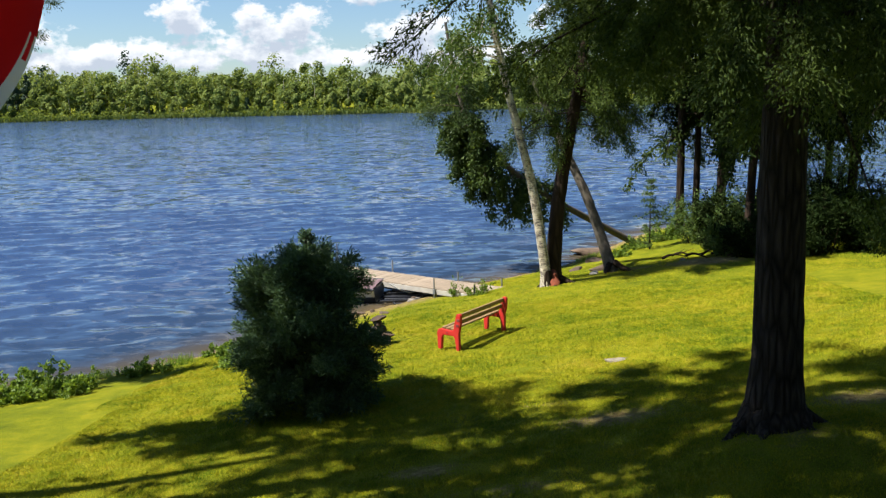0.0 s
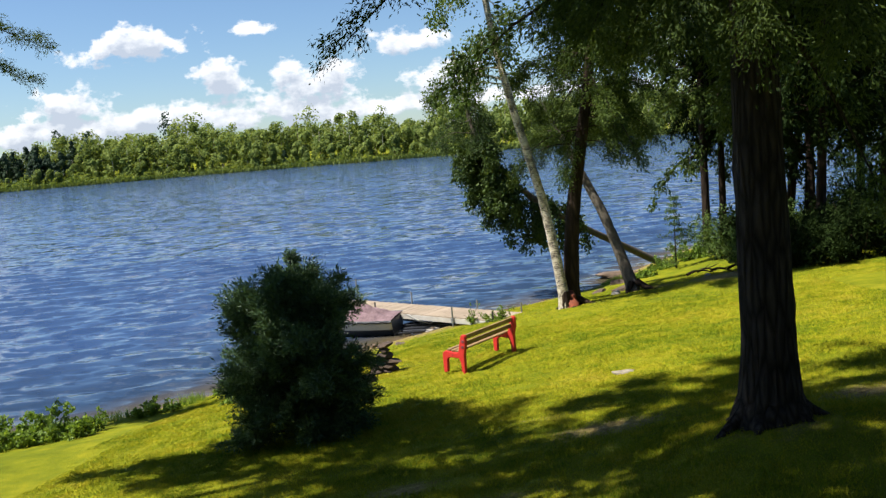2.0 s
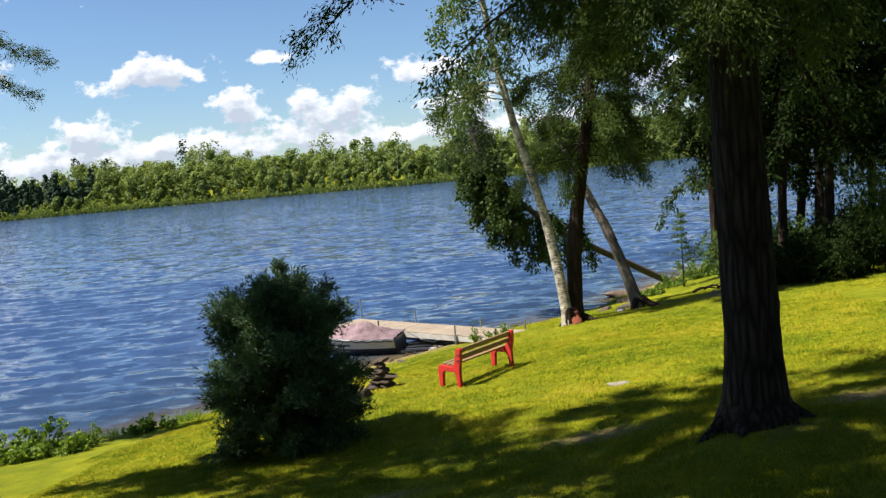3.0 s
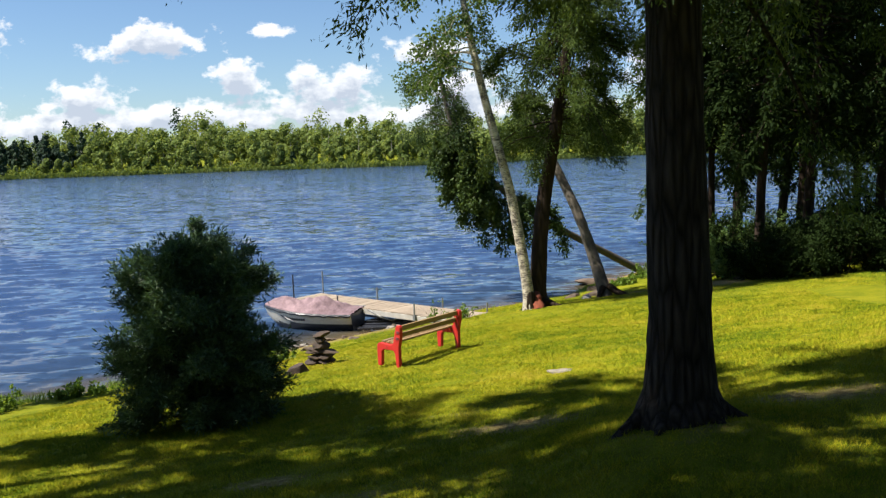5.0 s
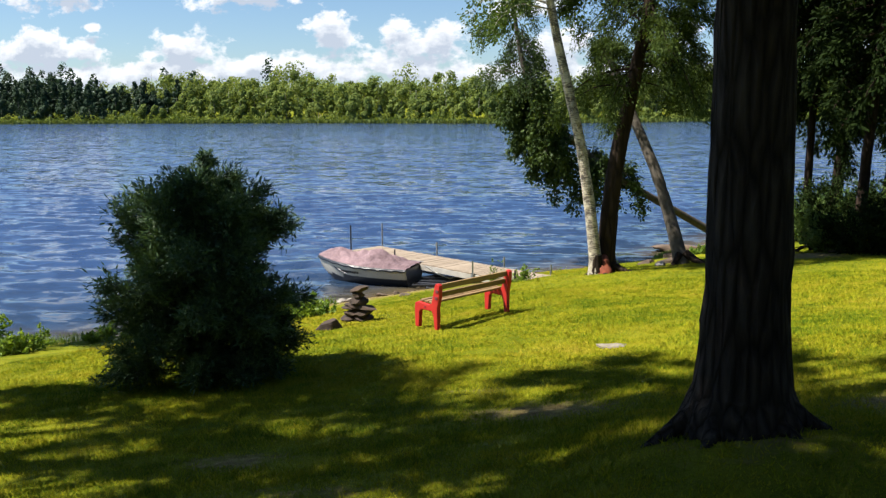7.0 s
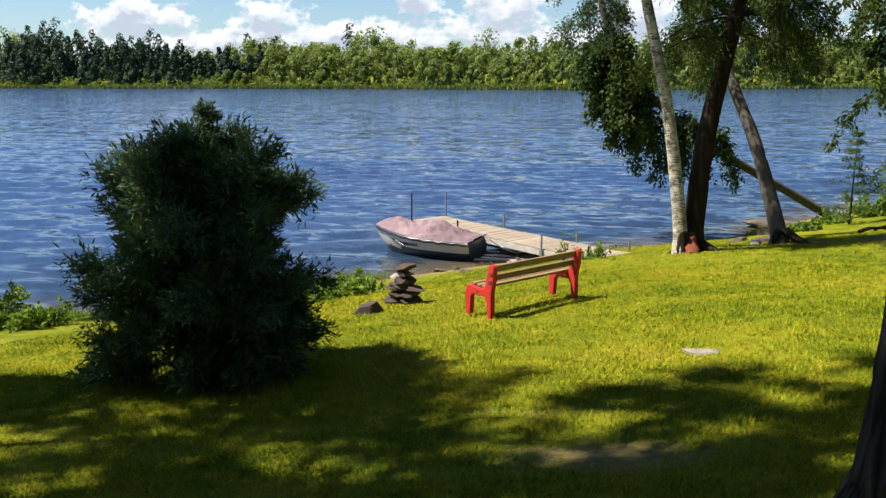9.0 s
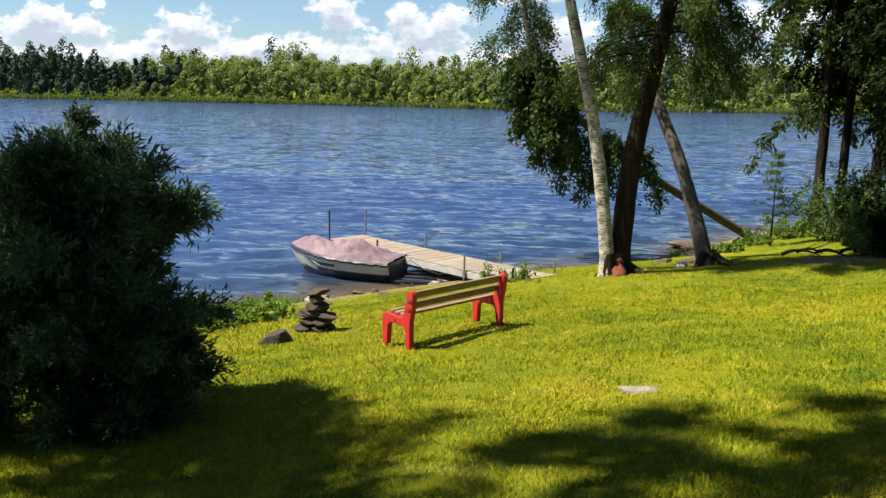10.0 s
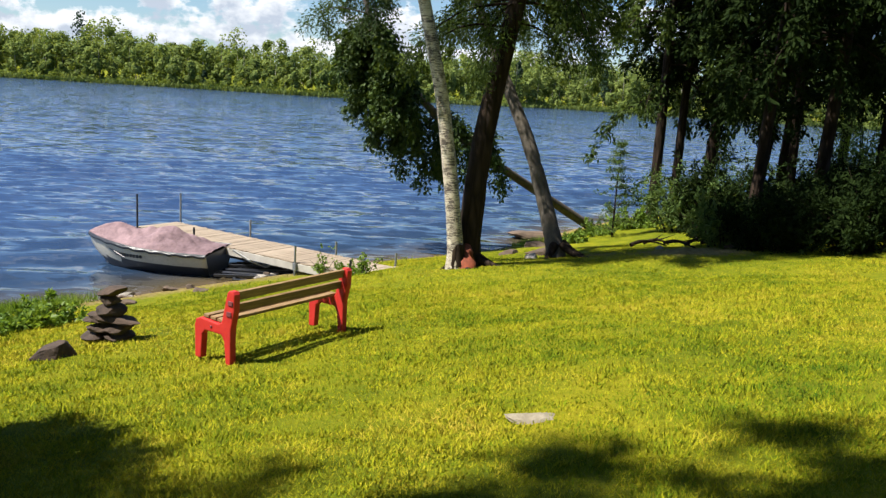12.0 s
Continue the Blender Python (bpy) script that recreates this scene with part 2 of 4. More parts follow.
MAT = {
    "ground": ground_material(),
    "water": water_material(),
    "grass": grass_material(),
    "cedar_bark": bark("cedar_bark", (0.007, 0.0055, 0.0045), (0.066, 0.053, 0.042), 13.0, (1, 1, 0.14), 0.05),
    "dark_bark": bark("dark_bark", (0.010, 0.007, 0.005), (0.042, 0.029, 0.021), 8.0, (1, 1, 0.16), 0.02),
    # evergreen leaves with the grove's deep shade put into the colour
    "shaded_leaf": leaf("shade_darkened_foliage", (0.004, 0.010, 0.003), (0.020, 0.034, 0.008), 0.15, 0.7, 0.9, 0.03),
    "grey_bark": bark("grey_bark", (0.032, 0.028, 0.024), (0.145, 0.125, 0.103), 5.0, (1, 1, 0.6), 0.012, False),
    "birch": birch_bark("birch_bark"),
    "red_wood": plain("rotten_red_wood", (0.09, 0.025, 0.012), (0.42, 0.10, 0.045), 6.0, 0.9, 0, 0.6),
    "cedar_leaf": leaf("cedar_foliage", (0.010, 0.026, 0.007), (0.085, 0.125, 0.024), 0.36, 0.55, 0.9, 0.1),
    "hemlock_leaf": leaf("hemlock_foliage", (0.012, 0.034, 0.018), (0.11, 0.185, 0.078), 0.3, 0.45, 2.2, 0.25),
    "broad_leaf": leaf("broad_foliage", (0.03, 0.065, 0.014), (0.10, 0.15, 0.03), 0.4),
    "lake_leaf": leaf("lakeside_foliage", (0.016, 0.038, 0.011), (0.075, 0.115, 0.028), 0.3, 0.5, 0.9, 0.15),
    "bright_leaf": leaf("bright_foliage", (0.07, 0.14, 0.02), (0.21, 0.30, 0.05), 0.45),
    "spruce_leaf": leaf("spruce_foliage", (0.035, 0.075, 0.02), (0.14, 0.20, 0.06), 0.4, 0.6, 0.9, 0.1),
    "far_leaf": leaf("far_foliage", (0.055, 0.098, 0.026), (0.245, 0.30, 0.085), 0.38, 0.7, 0.13, 0.05),
    "far_pine": leaf("far_pine_foliage", (0.012, 0.03, 0.018), (0.04, 0.075, 0.035), 0.2, 0.7, 0.09),
    "far_bark": plain("far_bark", (0.16, 0.14, 0.11), (0.4, 0.37, 0.3), 1.0, 0.9),
    "reed": leaf("shore_reeds", (0.05, 0.09, 0.022), (0.14, 0.18, 0.045), 0.3, 0.7, 0.05),
    "red": plain("red_plastic", (0.40, 0.012, 0.010), (0.54, 0.026, 0.018), 5.0, 0.6, 0, 0.12),
    "slat": plain("weathered_slat", (0.09, 0.05, 0.022), (0.32, 0.205, 0.09), 3.0, 0.75, 0, 0.3, (1.5, 14, 14)),
    "plank": plain("dock_plank", (0.17, 0.13, 0.09), (0.34, 0.275, 0.205), 2.2, 0.85, 0, 0.4, (12, 1.2, 12)),
    "dock_frame": plain("dock_frame", (0.28, 0.26, 0.23), (0.46, 0.44, 0.40), 3.0, 0.7),
    "steel": plain("galvanised_steel", (0.16, 0.17, 0.18), (0.36, 0.38, 0.40), 12.0, 0.45, 0.6),
    "stone": plain("field_stone", (0.032, 0.022, 0.015), (0.145, 0.10, 0.068), 3.5, 0.9, 0, 0.8, (1, 1, 1), 0.02),
    "pale_stone": plain("pale_stone", (0.15, 0.13, 0.11), (0.33, 0.30, 0.26), 4.0, 0.9, 0, 0.8, (1, 1, 1), 0.02),
    "tan_stone": plain("tan_stone", (0.12, 0.10, 0.065), (0.28, 0.245, 0.18), 6.0, 0.9, 0, 0.8, (1, 1, 1), 0.02),
    "dark_stone": plain("dark_brown_stone", (0.015, 0.010, 0.007), (0.080, 0.050, 0.033), 5.0, 0.9, 0, 0.9, (1, 1, 1), 0.02),
    "hull": plain("boat_hull", (0.40, 0.385, 0.34), (0.55, 0.53, 0.47), 2.0, 0.3, 0, 0.05),
    "hull_dark": plain("boat_dark_paint", (0.012, 0.014, 0.02), (0.04, 0.042, 0.05), 3.0, 0.35, 0, 0.1),
    "cover": plain("faded_cover_cloth", (0.10, 0.062, 0.072), (0.34, 0.23, 0.245), 2.4, 0.9, 0, 0.9, (1, 0.5, 1), 0.05),
    "maroon": plain("maroon_trim", (0.09, 0.015, 0.02), (0.2, 0.04, 0.05), 3.0, 0.7),
    "rope": plain("white_rope", (0.55, 0.55, 0.52), (0.8, 0.8, 0.76), 20.0, 0.9),
    "flag_red": leaf("red_flag_cloth", (0.50, 0.006, 0.010), (0.66, 0.012, 0.016), 0.5, 0.8, 2.0, 0.1),
    "flag_white": leaf("white_flag_cloth", (0.62, 0.62, 0.66), (0.78, 0.78, 0.80), 0.4, 0.8, 2.0, 0.1),
}


# ---- mesh helpers ----
def mesh_of(name, verts, faces, mat, smooth=False):
    """A mesh from arrays: verts (n, 3), faces (m, k)."""
    verts, faces = np.asarray(verts, float).reshape(-1, 3), np.asarray(faces, int)
    me = bpy.data.meshes.new(name)
    m, k = faces.shape
    me.vertices.add(len(verts))
    me.vertices.foreach_set("co", verts.ravel())
    me.loops.add(m * k)
    me.loops.foreach_set("vertex_index", faces.ravel())
    me.polygons.add(m)
    me.polygons.foreach_set("loop_start", np.arange(0, m * k, k))
    me.polygons.foreach_set("loop_total", np.full(m, k))
    me.polygons.foreach_set("use_smooth", np.full(m, smooth))
    me.update(calc_edges=True)
    me.materials.append(mat)
    return me


def part(name, data, mat=None, parent=None, label=""):
    """Links a bmesh or a mesh as one mesh object under a thing or a part."""
    if isinstance(data, bmesh.types.BMesh):
        me = bpy.data.meshes.new(name)
        data.to_mesh(me)
        data.free()
        if mat:
            me.materials.append(mat)
        data = me
    ob = new(name, data)
    if parent:
        ob.parent = parent
    if label:
        ob["label"] = label
    return ob


def thing(name, at, label, category, group="", turn=0.0):
    ob = new(name)
    ob.matrix_world = pose(*at, 0, 0, turn)
    return tagged(ob, label, category, group)


def box(bm, size, at=(0, 0, 0), rot=(0, 0, 0), bevel=0.0):
    """Adds a bevelled block to a bmesh."""
    m = pose(*at, *rot) @ Matrix.Diagonal((*size, 1))
    made = bmesh.ops.create_cube(bm, size=1.0, matrix=m)["verts"]
    if bevel:
        edges = list({e for v in made for e in v.link_edges})
        bmesh.ops.bevel(bm, geom=edges, offset=bevel, segments=2, affect="EDGES", profile=0.6)
    return bm


def tube(path, radii, seg=10, wobble=0.0, rng=None):
    """Vertices and quads of a tapered tube along a path."""
    path = np.asarray(path, float)
    n = len(path)
    tang = np.gradient(path, axis=0)
    tang /= np.linalg.norm(tang, axis=1)[:, None] + 1e-9
    ref = np.where(np.abs(tang[:, 2:3]) > 0.9, [[1.0, 0, 0]], [[0, 0, 1.0]])
    side = np.cross(tang, ref)
    side /= np.linalg.norm(side, axis=1)[:, None] + 1e-9
    up = np.cross(side, tang)
    a = np.linspace(0, 2 * math.pi, seg, endpoint=False)
    r = np.asarray(radii, float)[:, None] * np.ones((1, seg))
    if wobble and rng is not None:
        r = r * (1 + wobble * rng.standard_normal((n, seg)))
    v = path[:, None] + r[..., None] * (np.cos(a)[None, :, None] * side[:, None] + np.sin(a)[None, :, None] * up[:, None])
    i, j = np.meshgrid(np.arange(n - 1), np.arange(seg), indexing="ij")
    k = (j + 1) % seg
    f = np.stack([i * seg + j, i * seg + k, (i + 1) * seg + k, (i + 1) * seg + j], -1).reshape(-1, 4)
    v = v.reshape(-1, 3)
    return v, f


def joined(pieces):
    vs, fs, base = [], [], 0
    for v, f in pieces:
        vs.append(v)
        fs.append(f + base)
        base += len(v)
    return np.vstack(vs), np.vstack(fs)


def tube_mesh(name, pieces, mat):
    v, f = joined([tube(*p) for p in pieces])
    return mesh_of(name, v, f, mat, True)


def unit(v):
    return v / (np.linalg.norm(v, axis=-1, keepdims=True) + 1e-9)


def leaf_quads(base, way, length, width, rng, roll=1.0):
    """Pointed four-cornered leaves from their foot, direction, length and width."""
    n = len(base)
    side = np.cross(way, rng.standard_normal((n, 3)) * roll + np.array([0, 0, 1.0 - roll * 0.5]))
    side = unit(side)
    nor = np.cross(way, side)
    L, W = np.asarray(length).reshape(-1, 1), np.asarray(width).reshape(-1, 1)
    mid = base + way * L * 0.45 + nor * L * 0.06
    v = np.stack([base, mid + side * W * 0.5, base + way * L, mid - side * W * 0.5], 1).reshape(-1, 3)
    f = np.arange(4 * n).reshape(n, 4)
    return v, f


def sprays(points, ways, rng, per, reach, length, width, droop=0.2, spread=0.6):
    """Leaves in a loose spray round each point, leaning along its direction."""
    n = len(points)
    p = np.repeat(points, per, 0)
    w = np.repeat(ways, per, 0)
    p = p + w * (rng.random((n * per, 1)) * reach) + rng.standard_normal((n * per, 3)) * reach * 0.22
    d = unit(w + rng.standard_normal((n * per, 3)) * spread - np.array([0, 0, droop]))
    s = 0.6 + 0.8 * rng.random(n * per)
    return leaf_quads(p, d, length * s, width * s, rng)


def curve_path(start, way, length, droop, rng, steps=7, wander=0.08):
    """The line of a limb that sets off one way and droops."""
    p, d = np.array(start, float), np.array(way, float)
    out = [p.copy()]
    for k in range(steps):
        d = unit(d + np.array([0, 0, -droop / steps * (1 + k * 0.3)]) + rng.standard_normal(3) * wander)
        p = p + d * length / steps
        out.append(p.copy())
    return np.array(out)


# ---- the lie of the land ----
NEAR_SHORE = np.array([(-1600, -320), (-200, -30), (-40, 14), (-22, 18.6), (-11.4, 20.2), (-9.5, 20.8), (-7, 23.1), (-5.8, 24.9), (-4.6, 26.0), (-3.4, 27.4), (-2.6, 28.3), (-0.6, 30.6),
                       (1.3, 32.2), (3.2, 33.9), (4.7, 36.0), (6.3, 39.0), (8.6, 42.5), (13, 45), (20, 46), (34, 43), (60, 36), (200, 10), (1600, -200)], float)
FAR_SHORE = np.array([(-1600, 500), (-500, 330), (-290, 300), (-200, 306), (-123, 308), (-50, 296), (-24, 292), (10, 318), (42, 345), (90, 315), (125, 290), (220, 240), (1600, 60)], float)
PROFILE = np.array([(-400, -6), (-60, -3.5), (-10, -1.5), (-3, -0.55), (0, 0.0), (0.6, 0.17), (2.7, 0.52), (5, 1.02), (8, 1.43), (13, 2.1), (17.5, 3.05), (20, 3.42), (23, 3.95), (30, 4.9), (80, 7), (600, 14)], float)
BARE_SPOTS = [(2.4, 12.4, 1.0, 0.5, 0.95), (-0.1, 11.0, 0.7, 0.28, 1.0), (1.0, 9.9, 1.1, 0.4, 0.6), (5.6, 11.6, 1.1, 0.5, 0.95), (1.6, 13.6, 0.7, 0.3, 0.6), (7.6, 28.3, 1.5, 1.1, 1.2), (0.3, 7.5, 0.9, 0.4, 0.5), (4.1, 10.0, 0.75, 0.7, 0.6), (5.5, 28.6, 1.0, 0.5, 0.7)]


def seg_dist(x, y, line):
    best = np.full(x.shape, 1e9)
    for (ax, ay), (bx, by) in zip(line[:-1], line[1:]):
        dx, dy = bx - ax, by - ay
        t = np.clip(((x - ax) * dx + (y - ay) * dy) / (dx * dx + dy * dy), 0, 1)
        best = np.minimum(best, np.hypot(x - ax - t * dx, y - ay - t * dy))
    return best


def smooth01(a):
    a = np.clip(a, 0, 1)
    return a * a * (3 - 2 * a)


def land(x, y):
    """Height of the ground, the lake's level being 0."""
    x, y = np.asarray(x, float), np.asarray(y, float)
    near = y < np.interp(x, NEAR_SHORE[:, 0], NEAR_SHORE[:, 1])
    far = y > np.interp(x, FAR_SHORE[:, 0], FAR_SHORE[:, 1])
    dn = seg_dist(x, y, NEAR_SHORE) * np.where(near, 1, -1)
    h = np.interp(dn, PROFILE[:, 0], PROFILE[:, 1])
    h = h + 1.45 * smooth01((4.2 - (x + y) / 1.414) / 3.2) * smooth01((x + 9) / 6)
    h = h + 0.035 * np.sin(x * 1.1 + 0.7 * np.sin(y * 0.8)) * np.sin(y * 0.9 + 1.3) * np.clip(dn, 0, 2) / 2
    h = h - smooth01((x - 6) / 8) * smooth01((dn - 8) / 10) * 0.35
    # the root mound of the great cedar
    h = h + 0.21 * np.exp(-((x - 3.98) ** 2 + (y - 10.35) ** 2) / 1.1)
    df = seg_dist(x, y, FAR_SHORE)
    return np.where(far, np.minimum(0.5, df * 0.1) + np.maximum(df - 30, 0) * 0.045 * np.exp(-df / 900), h)


def ground_z(x, y):
    return float(land(np.array([x]), np.array([y]))[0])


def grid_axis(lo, hi, step, ends, rate=1.22):
    mid = np.arange(lo, hi + step / 2, step)
    grow = np.cumsum(step * rate ** np.arange(1, 240))
    left, right = lo - grow, hi + grow
    return np.concatenate([left[left > -ends][::-1], mid, right[right < ends]])


def bare_at(x, y):
    b = np.zeros_like(x)
    for cx, cy, rx, ry, k in BARE_SPOTS:
        b = np.maximum(b, k * np.exp(-(((x - cx) / rx) ** 2 + ((y - cy) / ry) ** 2)))
    dn = seg_dist(x, y, NEAR_SHORE)
    near = y < np.interp(x, NEAR_SHORE[:, 0], NEAR_SHORE[:, 1])
    b = np.maximum(b, np.where(near, smooth01(1.2 - dn / np.where((x > -5) & (x < 0.5), 1.9, 0.9)) * 0.9, 1.0))
    return b


def build_ground():
    xs, ys = grid_axis(-14, 20, 0.28, 3500), grid_axis(-4, 46, 0.28, 3500)
    far_rows = np.arange(230, 420, 8.0)
    ys = np.unique(np.concatenate([ys, far_rows]))
    gx, gy = np.meshgrid(xs, ys)
    z = land(gx, gy)
    rng = np.random.default_rng(3)
    z = z + np.where((np.abs(gx) < 22) & (gy < 46), rng.standard_normal(gx.shape) * 0.006, 0)
    nx, ny = len(xs), len(ys)
    i, j = np.meshgrid(np.arange(ny - 1), np.arange(nx - 1), indexing="ij")
    f = np.stack([i * nx + j, i * nx + j + 1, (i + 1) * nx + j + 1, (i + 1) * nx + j], -1).reshape(-1, 4)
    me = mesh_of("ground", np.stack([gx, gy, z], -1), f, MAT["ground"], True)
    att = me.attributes.new("bare", "FLOAT", "POINT")
    bare = bare_at(gx, gy)
    bare = np.where(gy > 200, 0.1, bare)
    att.data.foreach_set("value", bare.ravel())
    tagged(new("ground", me), "sloping mown lawn with bare earthy patches", "ground", kind="structure")


def build_water():
    rng = np.random.default_rng(4)
    xs, ys = grid_axis(-19, 11, 0.23, 2500, 1.08), grid_axis(19, 52, 0.23, 2500, 1.08)
    gx, gy = np.meshgrid(xs, ys)
    sx, sy = np.gradient(xs)[None, :], np.gradient(ys)[:, None]
    depth = np.clip(-land(gx, gy) / 1.5, 0, 1)
    z = np.zeros_like(gx)
    for k in range(24):
        lam = 0.75 * (3.2 ** (k / 23))
        a = radians(102 + 20 * rng.standard_normal())
        kx, ky = 2 * math.pi / lam * math.cos(a), 2 * math.pi / lam * math.sin(a)
        res = np.clip(lam / (3.0 * np.maximum(sx * abs(math.cos(a)) + 0.02, sy * abs(math.sin(a)))) - 0.5, 0, 1)
        ph = kx * gx + ky * gy + rng.random() * 6.28 + 0.9 * np.sin(gx * 0.21 + k) + 0.7 * np.sin(gy * 0.17 + 2 * k)
        z += 0.045 * lam / 6.28 * res * (np.sin(ph) + 0.25 * np.cos(2 * ph))
    gust = 0.75 + 0.45 * np.sin(gx * 0.09 + 1.5 * np.sin(gy * 0.05)) * np.sin(gy * 0.13 + 0.8 * np.sin(gx * 0.07))
    z *= gust * (0.25 + 0.75 * np.clip(depth * 2.2, 0, 1))
    nx, ny = len(xs), len(ys)
    i, j = np.meshgrid(np.arange(ny - 1), np.arange(nx - 1), indexing="ij")
    f = np.stack([i * nx + j, i * nx + j + 1, (i + 1) * nx + j + 1, (i + 1) * nx + j], -1).reshape(-1, 4)
    me = mesh_of("lake", np.stack([gx, gy, z], -1), f, MAT["water"], True)
    att = me.attributes.new("depth", "FLOAT", "POINT")
    att.data.foreach_set("value", depth.ravel())
    tagged(new("water", me), "wind-rippled blue lake water", "water", kind="structure")


build_ground()
build_water()


# ---- trees ----
def trunk_path(points, steps=16):
    """A smooth line through a few given points, bottom to top."""
    p = np.asarray(points, float)
    t = np.linspace(0, len(p) - 1, steps)
    out = np.stack([np.interp(t, np.arange(len(p)), p[:, k]) for k in range(3)], 1)
    for _ in range(2):
        out[1:-1] = 0.25 * out[:-2] + 0.5 * out[1:-1] + 0.25 * out[2:]
    return out


def along(path, f):
    k = np.clip(f, 0, 1) * (len(path) - 1)
    i = np.minimum(k.astype(int), len(path) - 2)
    w = (k - i)[:, None]
    return path[i] * (1 - w) + path[i + 1] * w


def crown_of(path, rng, lo, hi, limbs, length, droop, rise, per_limb, per, reach, leaf_len, leaf_wid, lean=(0, 0), taper=0.35, fan=0.6, twig=0.4, top_share=1.0, leaf_droop=0.3):
    """Limbs along a trunk between two heights, with sprays of leaves on side twigs."""
    tubes, pts, ways = [], [], []
    zs = path[:, 2]
    for k in range(limbs):
        f = rng.random() ** top_share
        z = lo + (hi - lo) * f
        at = np.array([np.interp(z, zs, path[:, c]) for c in range(2)] + [z])
        a = rng.random() * 2 * math.pi
        d = unit(np.array([math.cos(a) + lean[0], math.sin(a) + lean[1], rise + 0.25 * rng.standard_normal()]))
        ln = length * (1 - (1 - taper) * f) * (0.65 + 0.6 * rng.random())
        line = curve_path(at, d, ln, droop, rng)
        tubes.append((line, np.linspace(0.009 * ln + 0.006, 0.004, len(line)), 5))
        g = 0.12 + 0.88 * rng.random(per_limb) ** 0.75
        base = along(line, g)
        fw = unit(along(line, np.minimum(g + 0.12, 1)) - along(line, g - 0.02))
        off = rng.standard_normal((per_limb, 3)) * np.array([1, 1, 0.45])
        tw = unit(fw + off * fan)
        pts.append(base + tw * (rng.random((per_limb, 1)) * twig * ln * 0.5 * (1.1 - g[:, None])))
        ways.append(tw)
    v, f = sprays(np.vstack(pts), np.vstack(ways), rng, per, reach, leaf_len, leaf_wid, leaf_droop)
    return tubes, v, f


def filled_crown(path, rng, env, zlo, zhi, limbs, per_limb, per, reach, leaf_len, leaf_wid, leaf_droop=0.15):
    """Limbs that reach out to an envelope, env(z) being its radius, with leaves over their outer parts."""
    tubes, pts, ways = [], [], []
    for k in range(limbs):
        z = zlo + (zhi - zlo) * (k + rng.random()) / limbs
        a = k * 2.399 + 0.5 * rng.standard_normal()
        R = env(z) * (0.56 + 0.62 * rng.random()) * (1 + 0.10 * math.sin(2 * a + 3 * z))
        zs = max(0.1, z * 0.72 - 0.1)
        at = np.array([np.interp(zs, path[:, 2], path[:, 0]), np.interp(zs, path[:, 2], path[:, 1]), zs])
        end = np.array([at[0] + R * math.cos(a), at[1] + R * math.sin(a), z])
        mid = (at + end) / 2 + np.array([0, 0, 0.08 * R]) + rng.standard_normal(3) * 0.05
        t = np.linspace(0, 1, 8)[:, None]
        line = (1 - t) ** 2 * at + 2 * t * (1 - t) * mid + t ** 2 * end
        tubes.append((line, np.linspace(0.016, 0.003, 8), 5))
        g = 0.3 + 0.7 * rng.random(per_limb) ** 0.6
        fw = unit(end - at)
        tw = unit(fw + rng.standard_normal((per_limb, 3)) * np.array([0.9, 0.9, 0.5]))
        pts.append(along(line, g) + tw * (rng.random((per_limb, 1)) * 0.2))
        ways.append(tw)
    v, f = sprays(np.vstack(pts), np.vstack(ways), rng, per, reach, leaf_len, leaf_wid, leaf_droop)
    return tubes, v, f


def flared(path, r0, r1, flare, height, seg, rng, wobble=0.03):
    z = path[:, 2] - path[0, 2]
    r = r0 + (r1 - r0) * (z / z[-1]) + flare * np.exp(-z / height)
    return (path, r, seg, wobble, rng)


def make_tree(name, label, points, r0, r1, flare, bark_name, leaf_name, seed, crowns, seg=14, group="", category="tree"):
    """A tree with its trunk, limbs and crown. crowns: settings for crown_of."""
    rng = np.random.default_rng(seed)
    x, y, z = points[0]
    ob = thing(name, (x, y, z), label, category, group)
    local = np.asarray(points, float) - np.array([x, y, z])
    path = trunk_path(local, 26)
    path[0, 2] -= 0.25
    part("trunk", tube_mesh("trunk", [flared(path, r0, r1, flare, 0.28, seg, rng)], MAT[bark_name]), parent=ob)
    tubes, vs = [], []
    for c in crowns:
        t, v, f = filled_crown(path, rng, **c) if "env" in c else crown_of(path, rng, **c)
        tubes += t
        vs.append((v, f))
    if tubes:
        for line in tubes:
            part("limb", tube_mesh("limb", [line], MAT[bark_name]), parent=ob)
        v, f = joined(vs)
        part("crown", mesh_of("crown", v, f, MAT[leaf_name]), parent=ob)
    return ob, path


def roots(ob, path, spots, mat, rng, r=0.09):
    """Surface roots from the foot of a trunk, lying on the ground."""
    ox, oy, oz = ob.location
    for a, ln in spots:
        pts = []
        for k in range(7):
            s = k / 6
            x, y = math.cos(a + 0.25 * s) * (0.1 + (ln + 0.12) * s), math.sin(a + 0.25 * s) * (0.1 + (ln + 0.12) * s)
            pts.append((x, y, ground_z(ox + x, oy + y) - oz + 0.30 * (1 - s) ** 2.2 - 0.06 * s))
        part("root", tube_mesh("root", [(np.array(pts), np.linspace(r * 1.2, r * 0.35, 7), 9, 0.05, rng)], mat, ), parent=ob)


def g3(x, y, dz=0.0):
    return (x, y, ground_z(x, y) + dz)


def high_crown(lo, hi, limbs, length, **kw):
    c = dict(lo=lo, hi=hi, limbs=limbs, length=length, droop=0.7, rise=0.25, per_limb=46, per=14, reach=0.4, leaf_len=0.13, leaf_wid=0.045)
    c.update(kw)
    return c


